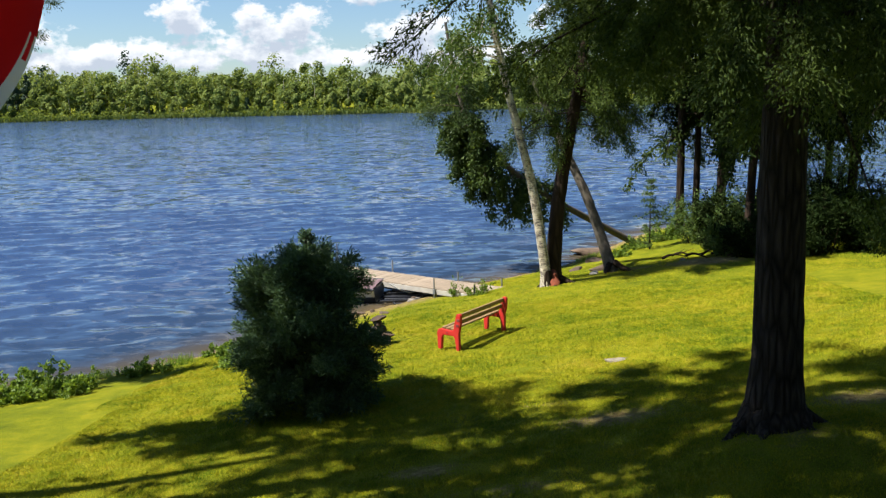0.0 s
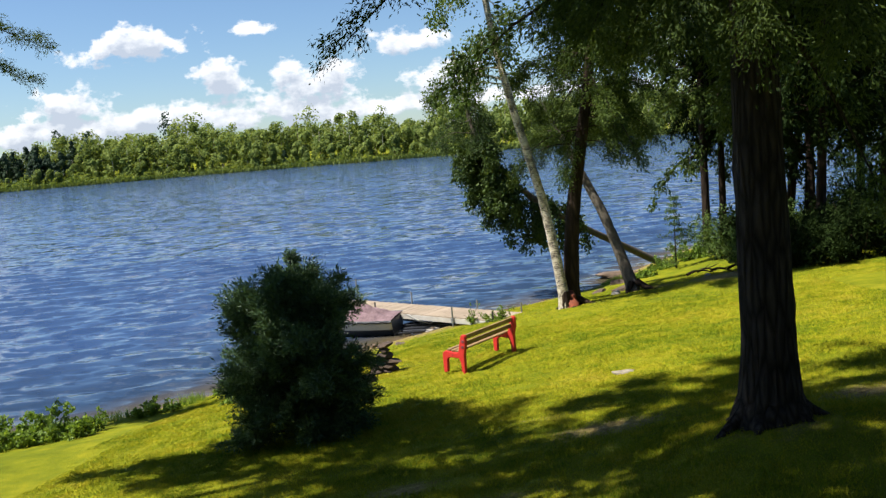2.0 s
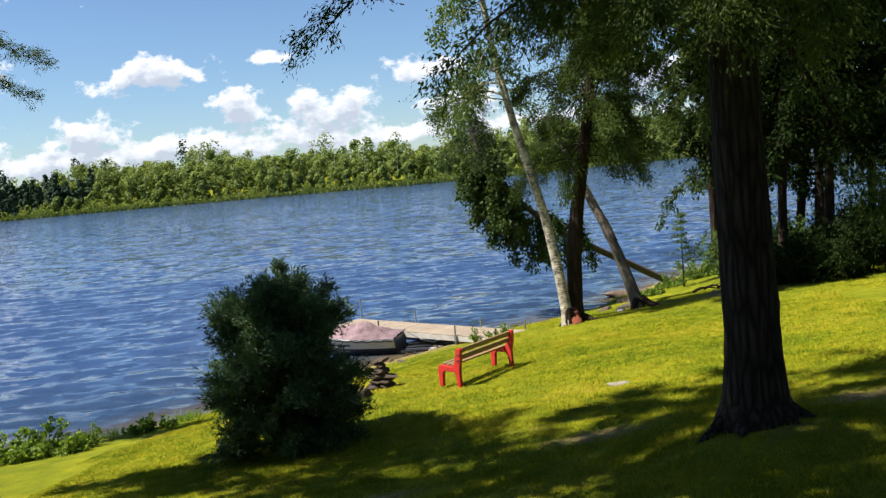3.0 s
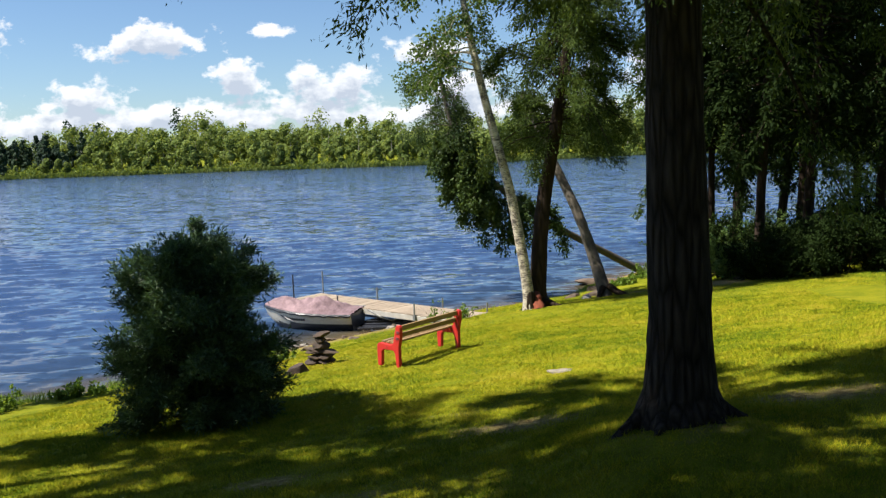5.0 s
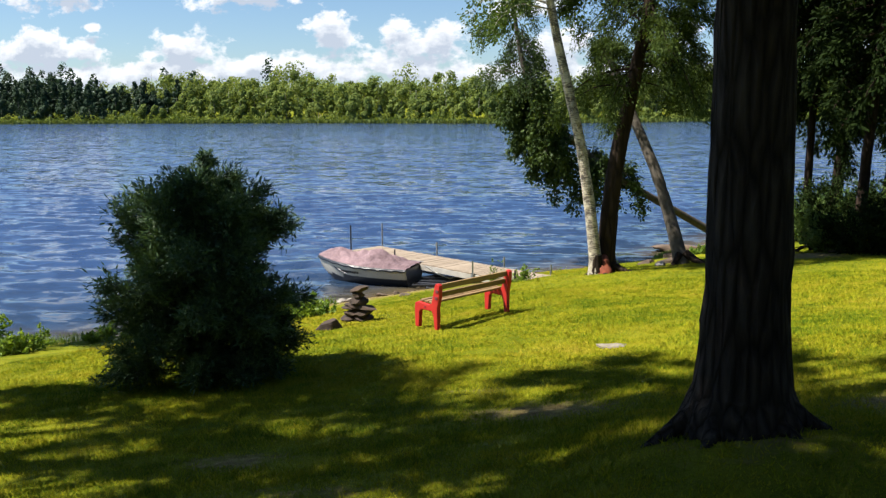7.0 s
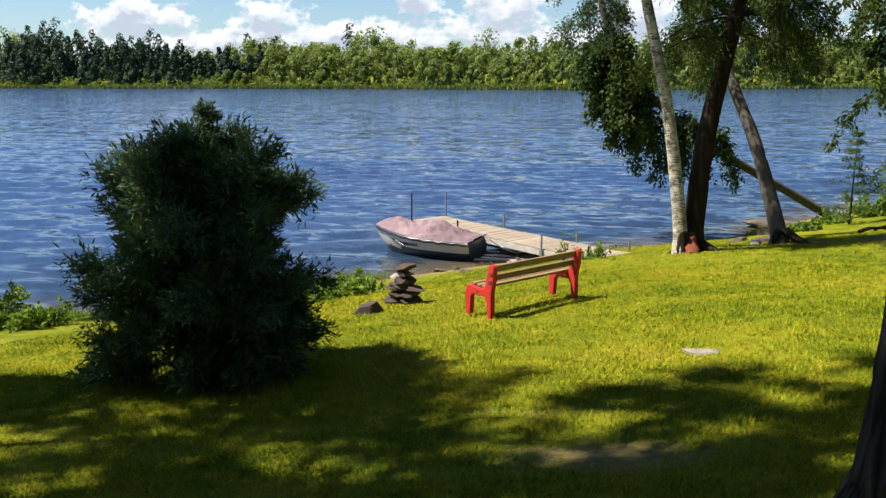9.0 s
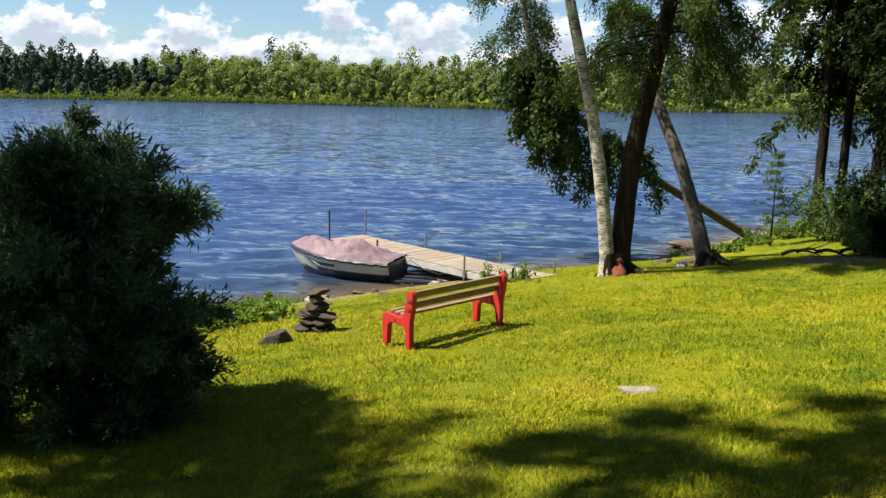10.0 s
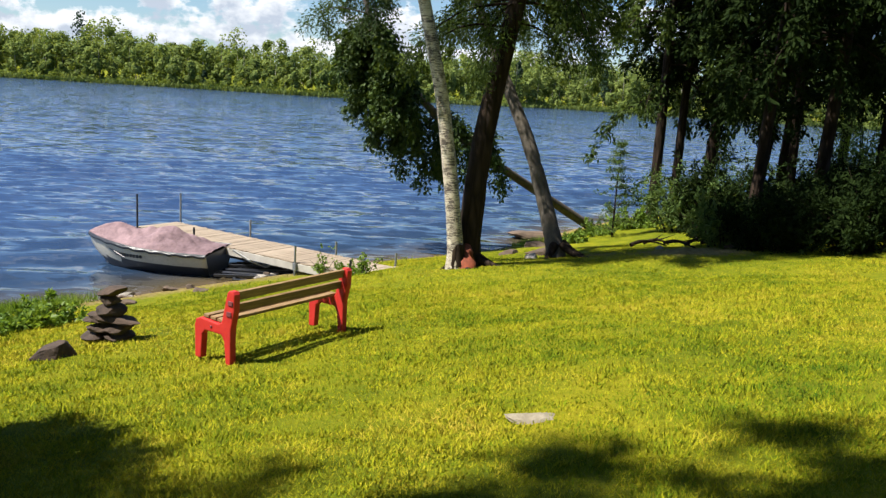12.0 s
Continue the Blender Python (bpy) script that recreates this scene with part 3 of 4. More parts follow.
# the great cedar beside the path, and the tall trees up the bank whose shade falls on the lawn
big, big_path = make_tree("cedar_tree", "massive dark cedar with furrowed bark standing on the lawn", [g3(3.98, 10.35), (3.96, 10.33, 4.6), (3.92, 10.3, 6.5), (3.95, 10.3, 10), (4.0, 10.3, 15)], 0.285, 0.10, 0.25,
                          "cedar_bark", "cedar_leaf", 11, [high_crown(4.3, 11.5, 90, 3.8, lean=(0.0, 0.6), per_limb=74, per=19, droop=0.47, reach=0.34, leaf_len=0.075, leaf_wid=0.023), high_crown(5.8, 10.0, 26, 2.5, lean=(-0.1, -0.35), per_limb=60, per=18, droop=0.6, reach=0.3, leaf_len=0.09, leaf_wid=0.03)], 30)
roots(big, big_path, [(3.35, 0.62), (4.0, 0.42), (5.2, 0.35), (0.4, 0.5), (2.2, 0.4), (5.9, 0.45)], MAT["cedar_bark"], np.random.default_rng(5))
shade = None
for k, (x, y, top, lo, hi, ln, n) in enumerate([(-5.6, 6.6, 24, 13.0, 22.5, 4.4, 52), (-7.2, 9.3, 24, 13.2, 22.8, 4.6, 64), (-4.4, 3.2, 22, 12.0, 20.5, 4.2, 50), (-3.7, 5.4, 24, 13.4, 22.8, 4.4, 70), (-11.5, 9.6, 22, 12.4, 21, 4.0, 40)]):
    made, _ = make_tree("shade_tree", "tall cedar on the bank casting dappled shade", [g3(x, y), (x + 0.1, y, 6), (x, y + 0.1, top)], 0.26, 0.05, 0.12, "cedar_bark", "cedar_leaf", 40 + k,
                        [high_crown(lo - ground_z(x, y), hi - ground_z(x, y), int(n * 0.6), ln, per_limb=36, per=9, leaf_len=0.24, leaf_wid=0.11, taper=0.7)], 12, "trees up the bank")
    shade = shade or made


def low_branch(ob, start, end, seed, n=90):
    """One long drooping branch with flat sprays, in world places."""
    rng = np.random.default_rng(seed)
    a, b = np.array(start) - np.array(ob.location), np.array(end) - np.array(ob.location)
    t = np.linspace(0, 1, 12)[:, None]
    line = a + (b - a) * t + np.array([0, 0, 0.5]) * np.sin(math.pi * t) ** 1.0
    part("limb", tube_mesh("limb", [(line, np.linspace(0.05, 0.006, 12), 6)], MAT["cedar_bark"]), parent=ob)
    g = 0.35 + 0.65 * rng.random(n) ** 0.7
    way = unit(np.tile(b - a, (n, 1)) / np.linalg.norm(b - a) + rng.standard_normal((n, 3)) * np.array([0.8, 0.8, 0.3]))
    p = along(line, g) + way * 0.3 * rng.random((n, 1))
    v, f = sprays(p, way, rng, 40, 0.22, 0.055, 0.016, 0.5)
    part("spray", mesh_of("spray", v, f, MAT["cedar_leaf"]), parent=ob)


for k, (start, end, n) in enumerate([((3.9, 10.3, 9.3), (-0.25, 10.45, 7.3), 80), ((3.9, 10.3, 8.6), (2.3, 9.7, 7.15), 150), ((3.9, 10.3, 9.0), (2.1, 10.5, 7.35), 120),
                                     ((3.9, 10.3, 8.4), (2.8, 11.6, 7.05), 150), ((3.9, 10.3, 8.9), (1.9, 11.6, 7.6), 90), ((4.0, 10.3, 8.4), (6.4, 9.8, 6.6), 90), ((4.0, 10.3, 8.2), (6.2, 11.6, 6.5), 90),
                                     ((4.0, 10.2, 8.8), (5.6, 9.0, 7.2), 170), ((4.0, 10.3, 9.4), (3.2, 12.4, 7.2), 170), ((3.95, 10.2, 8.3), (3.6, 8.9, 6.9), 140), ((4.0, 10.2, 8.4), (4.4, 9.0, 6.85), 140), ((3.9, 10.2, 8.6), (3.0, 9.1, 7.0), 140)]):
    low_branch(big, start, end, 300 + k, n)
left_tree, _ = make_tree("shore_tree", "cedar at the lake edge with long thin branches", [g3(-13.4, 18.6), (-13.4, 18.6, 7), (-13.3, 18.7, 14)], 0.2, 0.04, 0.1, "cedar_bark", "cedar_leaf", 57,
                         [high_crown(7.5, 12.5, 9, 1.8, per_limb=30, per=10, leaf_len=0.2, leaf_wid=0.07)], 10)
low_branch(left_tree, (-13.3, 18.7, 9.9), (-9.35, 20.5, 9.2), 51, 120)
low_branch(left_tree, (-13.3, 18.7, 9.3), (-9.75, 20.4, 8.45), 52, 110)

# added trees out of view, which keep sky light off the trunk and shadows
for k, (x, y) in enumerate([(9.5, 2.5), (12.5, 7.0), (6.5, -3.5), (1.5, -6.0), (-4.5, -4.0), (14.5, 13.0), (13.0, -1.0), (-9.0, 0.5), (18.5, 20.0)]):
    make_tree("sky_blocker_tree", "unseen cedar added behind the path to block sky light", [g3(x, y), (x, y, 8), (x, y + 0.1, 17)], 0.25, 0.05, 0.12, "cedar_bark", "cedar_leaf", 140 + k,
              [high_crown(1.2, 12.0, 40, 3.4, per_limb=26, per=6, leaf_len=0.42, leaf_wid=0.25, taper=0.5)], 10, "trees up the bank")

# the hemlock bush on the lawn: its half width by height
HEMLOCK = ([0, 0.4, 0.85, 1.6, 2.0, 2.3, 2.5, 2.7, 2.9], [0.85, 1.08, 1.2, 1.18, 1.08, 0.92, 0.7, 0.4, 0.1])
make_tree("hemlock_bush", "dense dark green young hemlock with a thin leader", [g3(-2.45, 14.9), (-2.43, 14.9, 2.9), (-2.41, 14.92, 3.95), (-2.36, 14.93, 4.58)], 0.055, 0.008, 0.03, "dark_bark", "hemlock_leaf", 21,
          [dict(env=lambda z: float(np.interp(z, HEMLOCK[0], HEMLOCK[1])), zlo=0.08, zhi=2.72, limbs=96, per_limb=74, per=16, reach=0.15, leaf_len=0.085, leaf_wid=0.02, leaf_droop=0.05),
           dict(env=lambda z: 0.58 * float(np.interp(z, HEMLOCK[0], HEMLOCK[1])), zlo=0.15, zhi=2.2, limbs=20, per_limb=34, per=12, reach=0.16, leaf_len=0.13, leaf_wid=0.05),
           dict(lo=0.9, hi=2.5, limbs=30, length=1.12, droop=-0.45, rise=0.15, per_limb=30, per=14, reach=0.08, leaf_len=0.06, leaf_wid=0.018, taper=0.3, fan=0.5, twig=0.25, leaf_droop=-0.1),
           dict(lo=2.2, hi=3.0, limbs=20, length=0.34, droop=-0.1, rise=0.9, per_limb=12, per=10, reach=0.07, leaf_len=0.06, leaf_wid=0.02, taper=0.4)], 10, category="bush")

# the three trunks at the water's edge
shore = dict(droop=0.85, rise=0.1, per_limb=50, per=26, reach=0.34, leaf_len=0.075, leaf_wid=0.022)
birch, birch_path = make_tree("birch_tree", "slender white birch with dark scars at the lake edge", [g3(2.36, 26.4), (2.17, 26.45, 2.6), (1.88, 26.5, 4.34), (1.30, 26.6, 6.64), (0.8, 26.7, 9), (0.5, 26.7, 11.5)], 0.158, 0.075, 0.10,
                              "birch", "broad_leaf", 31, [dict(lo=6.4, hi=10, limbs=22, length=3.0, droop=0.75, rise=0.4, per_limb=44, per=8, reach=0.4, leaf_len=0.08, leaf_wid=0.06, lean=(-0.7, 0))], 16)
cedar2, cedar2_path = make_tree("cedar_tree", "dark leaning cedar with a red rotten foot", [g3(2.55, 26.75), (2.62, 26.8, 2.4), (2.75, 26.8, 3.8), (3.3, 26.9, 6.7), (3.75, 27, 9.5), (3.9, 27, 12.5)], 0.25, 0.07, 0.14,
                                "dark_bark", "cedar_leaf", 32, [dict(shore, lo=4.6, hi=10.5, limbs=78, length=2.5, taper=0.6, droop=0.75, per=19, lean=(0.35, 0.75), leaf_len=0.085, leaf_wid=0.027), dict(shore, lo=5.9, hi=10.0, limbs=28, length=2.4, taper=0.7, droop=0.6, per=18, lean=(0.15, -0.3), leaf_len=0.095, leaf_wid=0.032)], 16)
foot = part("rotten_wood", tube_mesh("rotten_wood", [(np.array([(-0.02, -0.36, -0.1), (-0.02, -0.33, 0.15), (-0.02, -0.26, 0.34), (0.0, -0.16, 0.5)]), [0.26, 0.22, 0.15, 0.05], 12, 0.14, np.random.default_rng(3))], MAT["red_wood"]), parent=cedar2, label="crumbling red rotten wood")
roots(cedar2, cedar2_path, [(3.5, 0.5), (4.6, 0.55), (5.7, 0.7), (0.2, 0.6)], MAT["dark_bark"], np.random.default_rng(6))
lean_tree, lean_path = make_tree("leaning_tree", "leaning grey cedar trunk beside the birch", [g3(4.58, 28.5), (4.3, 28.8, 2.0), (3.85, 29.3, 3.4), (3.13, 30.0, 5.0), (2.2, 30.6, 7.2)], 0.195, 0.10, 0.10,
                                 "grey_bark", "cedar_leaf", 33, [dict(shore, lo=5.0, hi=6.4, limbs=12, length=1.7, lean=(0.2, 0.7))], 14)
part("dark_foot", tube_mesh("dark_foot", [(np.array([(0.0, 0.0, -0.15), (0.0, 0.0, 0.12), (-0.01, 0.0, 0.34), (-0.012, 0.002, 0.5)]), [0.24, 0.20, 0.165, 0.145], 14, 0.06, np.random.default_rng(4))], MAT["dark_bark"]), parent=birch, label="dark rough foot")
roots(lean_tree, lean_path, [(5.6, 0.7), (0.3, 0.7), (3.9, 0.4)], MAT["dark_bark"], np.random.default_rng(7))
log_tree, log_path = make_tree("fallen_tree", "half-fallen cedar leaning over the water with a leafy crown", [(7.0, 36.4, 0.25), (6.1, 36.0, 0.78), (4.6, 35.1, 1.7), (2.87, 34.0, 2.75), (1.4, 33.4, 3.9), (0.2, 33.0, 5.2), (-0.5, 32.9, 6.6), (-0.9, 33.0, 9.4)], 0.15, 0.05, 0.0,
                               "grey_bark", "lake_leaf", 34, [dict(shore, lo=2.9, hi=6.0, limbs=52, length=1.8, droop=1.55, taper=0.8, per_limb=46, lean=(-0.5, 0), leaf_len=0.11, leaf_wid=0.07, per=13),
                                                                    dict(shore, lo=5.6, hi=8.9, limbs=24, length=1.7, droop=1.0, taper=0.7, per_limb=36, lean=(-0.2, 0), leaf_len=0.085, leaf_wid=0.03, per=16)], 12)

# the grove on the point; all but its first tree have shade in their leaf colour
for k, (x, y, r, dx) in enumerate([(8.75, 38, 0.19, 0.0), (9.55, 38.6, 0.16, 0.1), (10.4, 38, 0.22, 0.5), (10.9, 39.5, 0.12, 0.1), (12.1, 38.2, 0.19, 1.0), (13.1, 38.8, 0.2, 0.4), (15.5, 37, 0.2, 0.2), (17.5, 34, 0.22, -0.3), (12.6, 36.5, 0.15, -0.2), (16, 41, 0.2, 0.3), (9.5, 30.6, 0.16, 0.3), (10.9, 30.4, 0.17, 0.3), (14.2, 29.9, 0.18, 0.2)]):
    make_tree("cedar_tree", "dark cedar in the grove on the lakeside point", [g3(x, y), (x + dx * 0.3, y, 4), (x + dx, y, 8), (x + dx, y, 17 + (k % 3))], r, 0.04, 0.1, "dark_bark", "cedar_leaf" if k < 1 else "shaded_leaf", 60 + k,
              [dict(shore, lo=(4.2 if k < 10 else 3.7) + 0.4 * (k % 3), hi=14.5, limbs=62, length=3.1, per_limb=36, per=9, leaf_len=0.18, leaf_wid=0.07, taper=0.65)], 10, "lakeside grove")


# ---- bushes and plants ----
def make_bush(name, label, x, y, rx, ry, h, n, leaf_name, seed, leaf_len, leaf_wid, per=8, stems=14, category="bush", group=""):
    """A bush: stems that fan out from the foot and leaves in sprays along them."""
    rng = np.random.default_rng(seed)
    ob = thing(name, g3(x, y), label, category, group)
    z0 = ob.location.z
    tubes, pts, ways = [], [], []
    for k in range(stems):
        a, s = rng.random() * 2 * math.pi, rng.random() ** 0.6
        fx, fy = math.cos(a) * rx * s, math.sin(a) * ry * s
        foot = np.array([fx * 0.55, fy * 0.55, ground_z(x + fx * 0.55, y + fy * 0.55) - z0 - 0.05])
        line = curve_path(foot, unit(np.array([fx * 0.8, fy * 0.8, h * (1.15 - 0.4 * s)])), h * (1.15 - 0.35 * s) * (0.75 + 0.4 * rng.random()), 0.35, rng, 6, 0.1)
        tubes.append((line, np.linspace(0.012 * h + 0.004, 0.003, len(line)), 5))
        m = n // stems
        g = 0.1 + 0.9 * rng.random(m)
        pts.append(along(line, g) + rng.standard_normal((m, 3)) * h * 0.09)
        ways.append(unit(rng.standard_normal((m, 3)) + np.array([0, 0, 0.5])))
    for line in tubes:
        part("stem", tube_mesh("stem", [line], MAT["dark_bark"]), parent=ob)
    v, f = sprays(np.vstack(pts), np.vstack(ways), rng, per, h * 0.1, leaf_len, leaf_wid, 0.15, 0.9)
    part("leaves", mesh_of("leaves", v, f, MAT[leaf_name]), parent=ob)
    return ob


# the near-black bushes carry the shade under the grove in their leaf colour
for k, (x, y, rx, ry, h, n, lf) in enumerate([(8.9, 34.6, 0.9, 0.9, 2.0, 520, "spruce_leaf"), (9.7, 33.4, 1.2, 1.0, 2.1, 620, "shaded_leaf"), (11.3, 33.0, 1.7, 1.2, 1.6, 700, "shaded_leaf"), (13.2, 32.6, 1.8, 1.3, 1.7, 700, "shaded_leaf"),
                                                (15.4, 32.0, 1.8, 1.3, 1.8, 700, "shaded_leaf"), (10.6, 35.2, 1.5, 1.2, 1.6, 620, "spruce_leaf"), (13.6, 36.5, 1.6, 1.2, 1.7, 600, "shaded_leaf"), (17.6, 31.0, 1.8, 1.3, 1.7, 640, "shaded_leaf"),
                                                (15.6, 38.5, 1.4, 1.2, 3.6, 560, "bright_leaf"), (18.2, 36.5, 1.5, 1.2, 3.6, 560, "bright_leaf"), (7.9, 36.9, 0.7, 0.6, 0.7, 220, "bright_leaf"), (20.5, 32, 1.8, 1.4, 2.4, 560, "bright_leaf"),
                                                (9.0, 30.8, 0.9, 0.8, 1.0, 520, "shaded_leaf"), (10.9, 30.0, 1.3, 1.0, 1.5, 620, "shaded_leaf"), (12.6, 29.6, 1.5, 1.0, 1.9, 640, "shaded_leaf"), (14.9, 29.4, 1.5, 1.0, 1.3, 640, "shaded_leaf"),
                                                (9.3, 28.3, 1.0, 0.8, 1.5, 560, "shaded_leaf"), (10.9, 27.6, 1.2, 0.9, 1.7, 640, "shaded_leaf"), (12.6, 27.3, 1.3, 0.9, 1.8, 660, "shaded_leaf"), (14.4, 27.2, 1.4, 1.0, 1.6, 660, "shaded_leaf"), (8.5, 29.4, 0.7, 0.6, 1.3, 420, "spruce_leaf")]):
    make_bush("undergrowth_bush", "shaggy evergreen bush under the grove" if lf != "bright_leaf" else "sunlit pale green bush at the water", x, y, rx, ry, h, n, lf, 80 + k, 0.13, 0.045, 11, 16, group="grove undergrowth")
for k, (x, y, rx, ry, h, n) in enumerate([(-9.3, 18.7, 1.2, 0.7, 0.75, 520), (-10.7, 18.1, 1.3, 0.8, 0.8, 560), (-7.9, 20.6, 0.8, 0.5, 0.4, 240), (-6.3, 22.3, 0.8, 0.5, 0.42, 260), (-4.5, 20.9, 0.75, 0.6, 0.55, 320), (-3.6, 21.6, 0.5, 0.45, 0.5, 240), (-5.3, 20.0, 0.6, 0.5, 0.4, 200), (-12.6, 18.3, 1.2, 0.7, 0.7, 380), (6.5, 35.6, 0.6, 0.5, 0.45, 220), (5.6, 33.9, 0.5, 0.4, 0.35, 160)]):
    make_bush("shore_plant", "leafy bright green plants along the shore", x, y, rx, ry, h, n, "bright_leaf", 110 + k, 0.085, 0.05, 9, 22, "plant", "shore plants")
for k, (x, y, h) in enumerate([(-0.55, 27.9, 0.6), (0.0, 27.5, 0.35), (0.45, 27.3, 0.5), (0.25, 27.2, 0.25)]):
    make_bush("dock_plant", "leafy shoots growing beside the dock", x, y, 0.2, 0.18, h, 42, "bright_leaf", 130 + k, 0.065, 0.042, 6, 7, "plant", "dock plants")

# a young spruce on the bank
def make_spruce(x, y, h, seed):
    rng = np.random.default_rng(seed)
    ob = thing("spruce_sapling", g3(x, y), "young light green spruce on the bank", "tree")
    path = trunk_path([(0, 0, -0.1), (0, 0, h * 0.5), (0.03, 0, h)], 14)
    part("trunk", tube_mesh("trunk", [(path, np.linspace(0.035, 0.005, 14), 8)], MAT["dark_bark"]), parent=ob)
    tubes, pts, ways = [], [], []
    for z in np.arange(0.2, h - 0.05, 0.25):
        for k in range(5):
            a = rng.random() * 6.28
            ln = 0.14 + 0.75 * (1 - z / h) * (0.8 + 0.4 * rng.random())
            line = curve_path((0, 0, z), unit(np.array([math.cos(a), math.sin(a), 0.25])), ln, 0.15, rng, 5, 0.05)
            tubes.append((line, np.linspace(0.008, 0.002, 6), 4))
            g = 0.1 + 0.9 * rng.random(12)
            pts.append(along(line, g))
            ways.append(unit(along(line, np.minimum(g + 0.1, 1)) - along(line, g - 0.05) + rng.standard_normal((12, 3)) * 0.35))
    for line in tubes:
        part("limb", tube_mesh("limb", [line], MAT["dark_bark"]), parent=ob)
    v, f = sprays(np.vstack(pts), np.vstack(ways), rng, 9, 0.07, 0.065, 0.018, 0.02, 0.4)
    part("needles", mesh_of("needles", v, f, MAT["spruce_leaf"]), parent=ob)


make_spruce(6.9, 34.7, 2.9, 141)


# ---- the far shore's woods ----
def facing_leaves(base, way, out, length, width):
    """Leaf clumps that lie across an outward direction."""
    side = unit(np.cross(way, out))
    L, W = length[:, None], width[:, None]
    v = np.stack([base - way * L * 0.5, base + side * W * 0.5 + out * L * 0.08, base + way * L * 0.5, base - side * W * 0.5 + out * L * 0.08], 1).reshape(-1, 3)
    return v, np.arange(4 * len(base)).reshape(-1, 4)


def far_woods():
    rng = np.random.default_rng(8)
    green, pine, bole = [], [], []
    for row in range(6):
        x = -350.0
        while x < 220:
            x += (2.6 if -330 < x < -205 else 3.2) + 3.6 * rng.random()
            y = np.interp(x, FAR_SHORE[:, 0], FAR_SHORE[:, 1]) + 5 + row * 8 + rng.random() * 6
            z = ground_z(x, y)
            dark = x < -205 + 30 * math.sin(row) and x > -330 or rng.random() < 0.05
            h = (10 + row * 1.7 + 4.5 * rng.random()) * (1.06 if dark else 1.0) * (0.55 if row == 0 and rng.random() < 0.5 else 1)
            h *= 0.98 + 0.14 * math.sin(x * 0.035) + 0.10 * math.sin(x * 0.11 + row) + 0.13 * rng.standard_normal()
            h *= 1 - 0.14 * math.exp(-((x + 90) / 70) ** 2)
            w = (0.33 if dark else 0.25) * h * (0.8 + 0.5 * rng.random())
            n = 620 if row < 3 else 420
            if dark:
                boughs = 13
                bt = 0.14 + 0.82 * (np.arange(boughs) + rng.random(boughs)) / boughs
                br = w * (0.14 + 0.42 * (1.0 - bt))
                bo = w * 0.62 * (1.03 - bt)
            else:
                # a crown of rounded boughs, leaves lying over each one's outside
                boughs = 8
                bt = (0.10 if row < 2 else 0.28) + (0.75 if row < 2 else 0.58) * rng.random(boughs)
                br = w * (0.36 + 0.24 * rng.random(boughs)) * np.where(bt > 0.8, 0.75, 1.0)
                bo = w * 0.62 * rng.random(boughs) ** 0.5 * np.sqrt(np.clip(1 - ((bt - 0.55) / 0.5) ** 2, 0.1, 1))
            ba = rng.random(boughs) * 6.28
            mids = np.stack([x + bo * np.cos(ba), y + bo * np.sin(ba), z + h * bt], 1)
            which = rng.integers(0, boughs, n)
            out = unit(rng.standard_normal((n, 3)) + np.array([0, -0.2, 0.25]))
            p = mids[which] + out * (br[which] * (0.75 + 0.35 * rng.random(n)))[:, None] * np.array([1, 1, 1.15])
            d = unit(np.cross(out, rng.standard_normal((n, 3))) + 0.35 * rng.standard_normal((n, 3)))
            s = (0.7 + 0.7 * rng.random(n)) * (1.05 if dark else 1.0)
            (pine if dark else green).append(facing_leaves(p, d, out, 0.95 * s, 0.7 * s))
            lean = rng.standard_normal(2) * 0.03 * h
            bole.append(tube(np.array([(x, y, z - 1), (x + lean[0] * 0.5, y + lean[1] * 0.5, z + h * 0.5), (x + lean[0], y + lean[1], z + h * 0.9)]), [0.15, 0.11, 0.03], 4))
    for name, items, mat, label in (("far_woods", green, "far_leaf", "bright green leafy woods along the far shore"), ("far_pines", pine, "far_pine", "dark pines among the far shore woods"), ("far_trunks", bole, "far_bark", "pale thin trunks of the far shore woods")):
        v, f = joined(items)
        tagged(new(name, mesh_of(name, v, f, MAT[mat])), label, "trees", kind="stuff")
    # reeds and low scrub along the far waterline
    n = 16000
    x = -430 + 760 * rng.random(n)
    y = np.interp(x, FAR_SHORE[:, 0], FAR_SHORE[:, 1]) - 1.5 + 7 * rng.random(n) ** 1.5
    z = np.maximum(land(x, y), 0) - 0.05
    v, f = leaf_quads(np.stack([x, y, z], 1), unit(np.stack([rng.standard_normal(n) * 0.4, rng.standard_normal(n) * 0.4, np.ones(n)], 1)), 0.9 + 0.9 * rng.random(n), 0.5 + 0.5 * rng.random(n), rng)
    tagged(new("far_reeds", mesh_of("far_reeds", v, f, MAT["reed"])), "pale yellow-green reeds along the far waterline", "reeds", kind="stuff")


far_woods()


def far_scrub():
    """Low leafy scrub that closes the foot of the far woods."""
    rng = np.random.default_rng(18)
    n = 44000
    x = -350 + 570 * rng.random(n)
    off = 2.0 + 9 * rng.random(n)
    y = np.interp(x, FAR_SHORE[:, 0], FAR_SHORE[:, 1]) + off
    hump = 0.6 + 0.4 * np.sin(x * 0.9 + np.sin(x * 0.31) * 2)
    z = land(x, y) + rng.random(n) * (0.6 + 0.42 * off) * hump
    d = unit(rng.standard_normal((n, 3)) + np.array([0, -0.3, 0.5]))
    s = 0.6 + 0.7 * rng.random(n)
    v, f = leaf_quads(np.stack([x, y, z], 1), d, 1.0 * s, 0.7 * s, rng)
    tagged(new("far_scrub", mesh_of("far_scrub", v, f, MAT["far_leaf"])), "low green scrub at the foot of the far woods", "bushes", kind="stuff")


far_scrub()


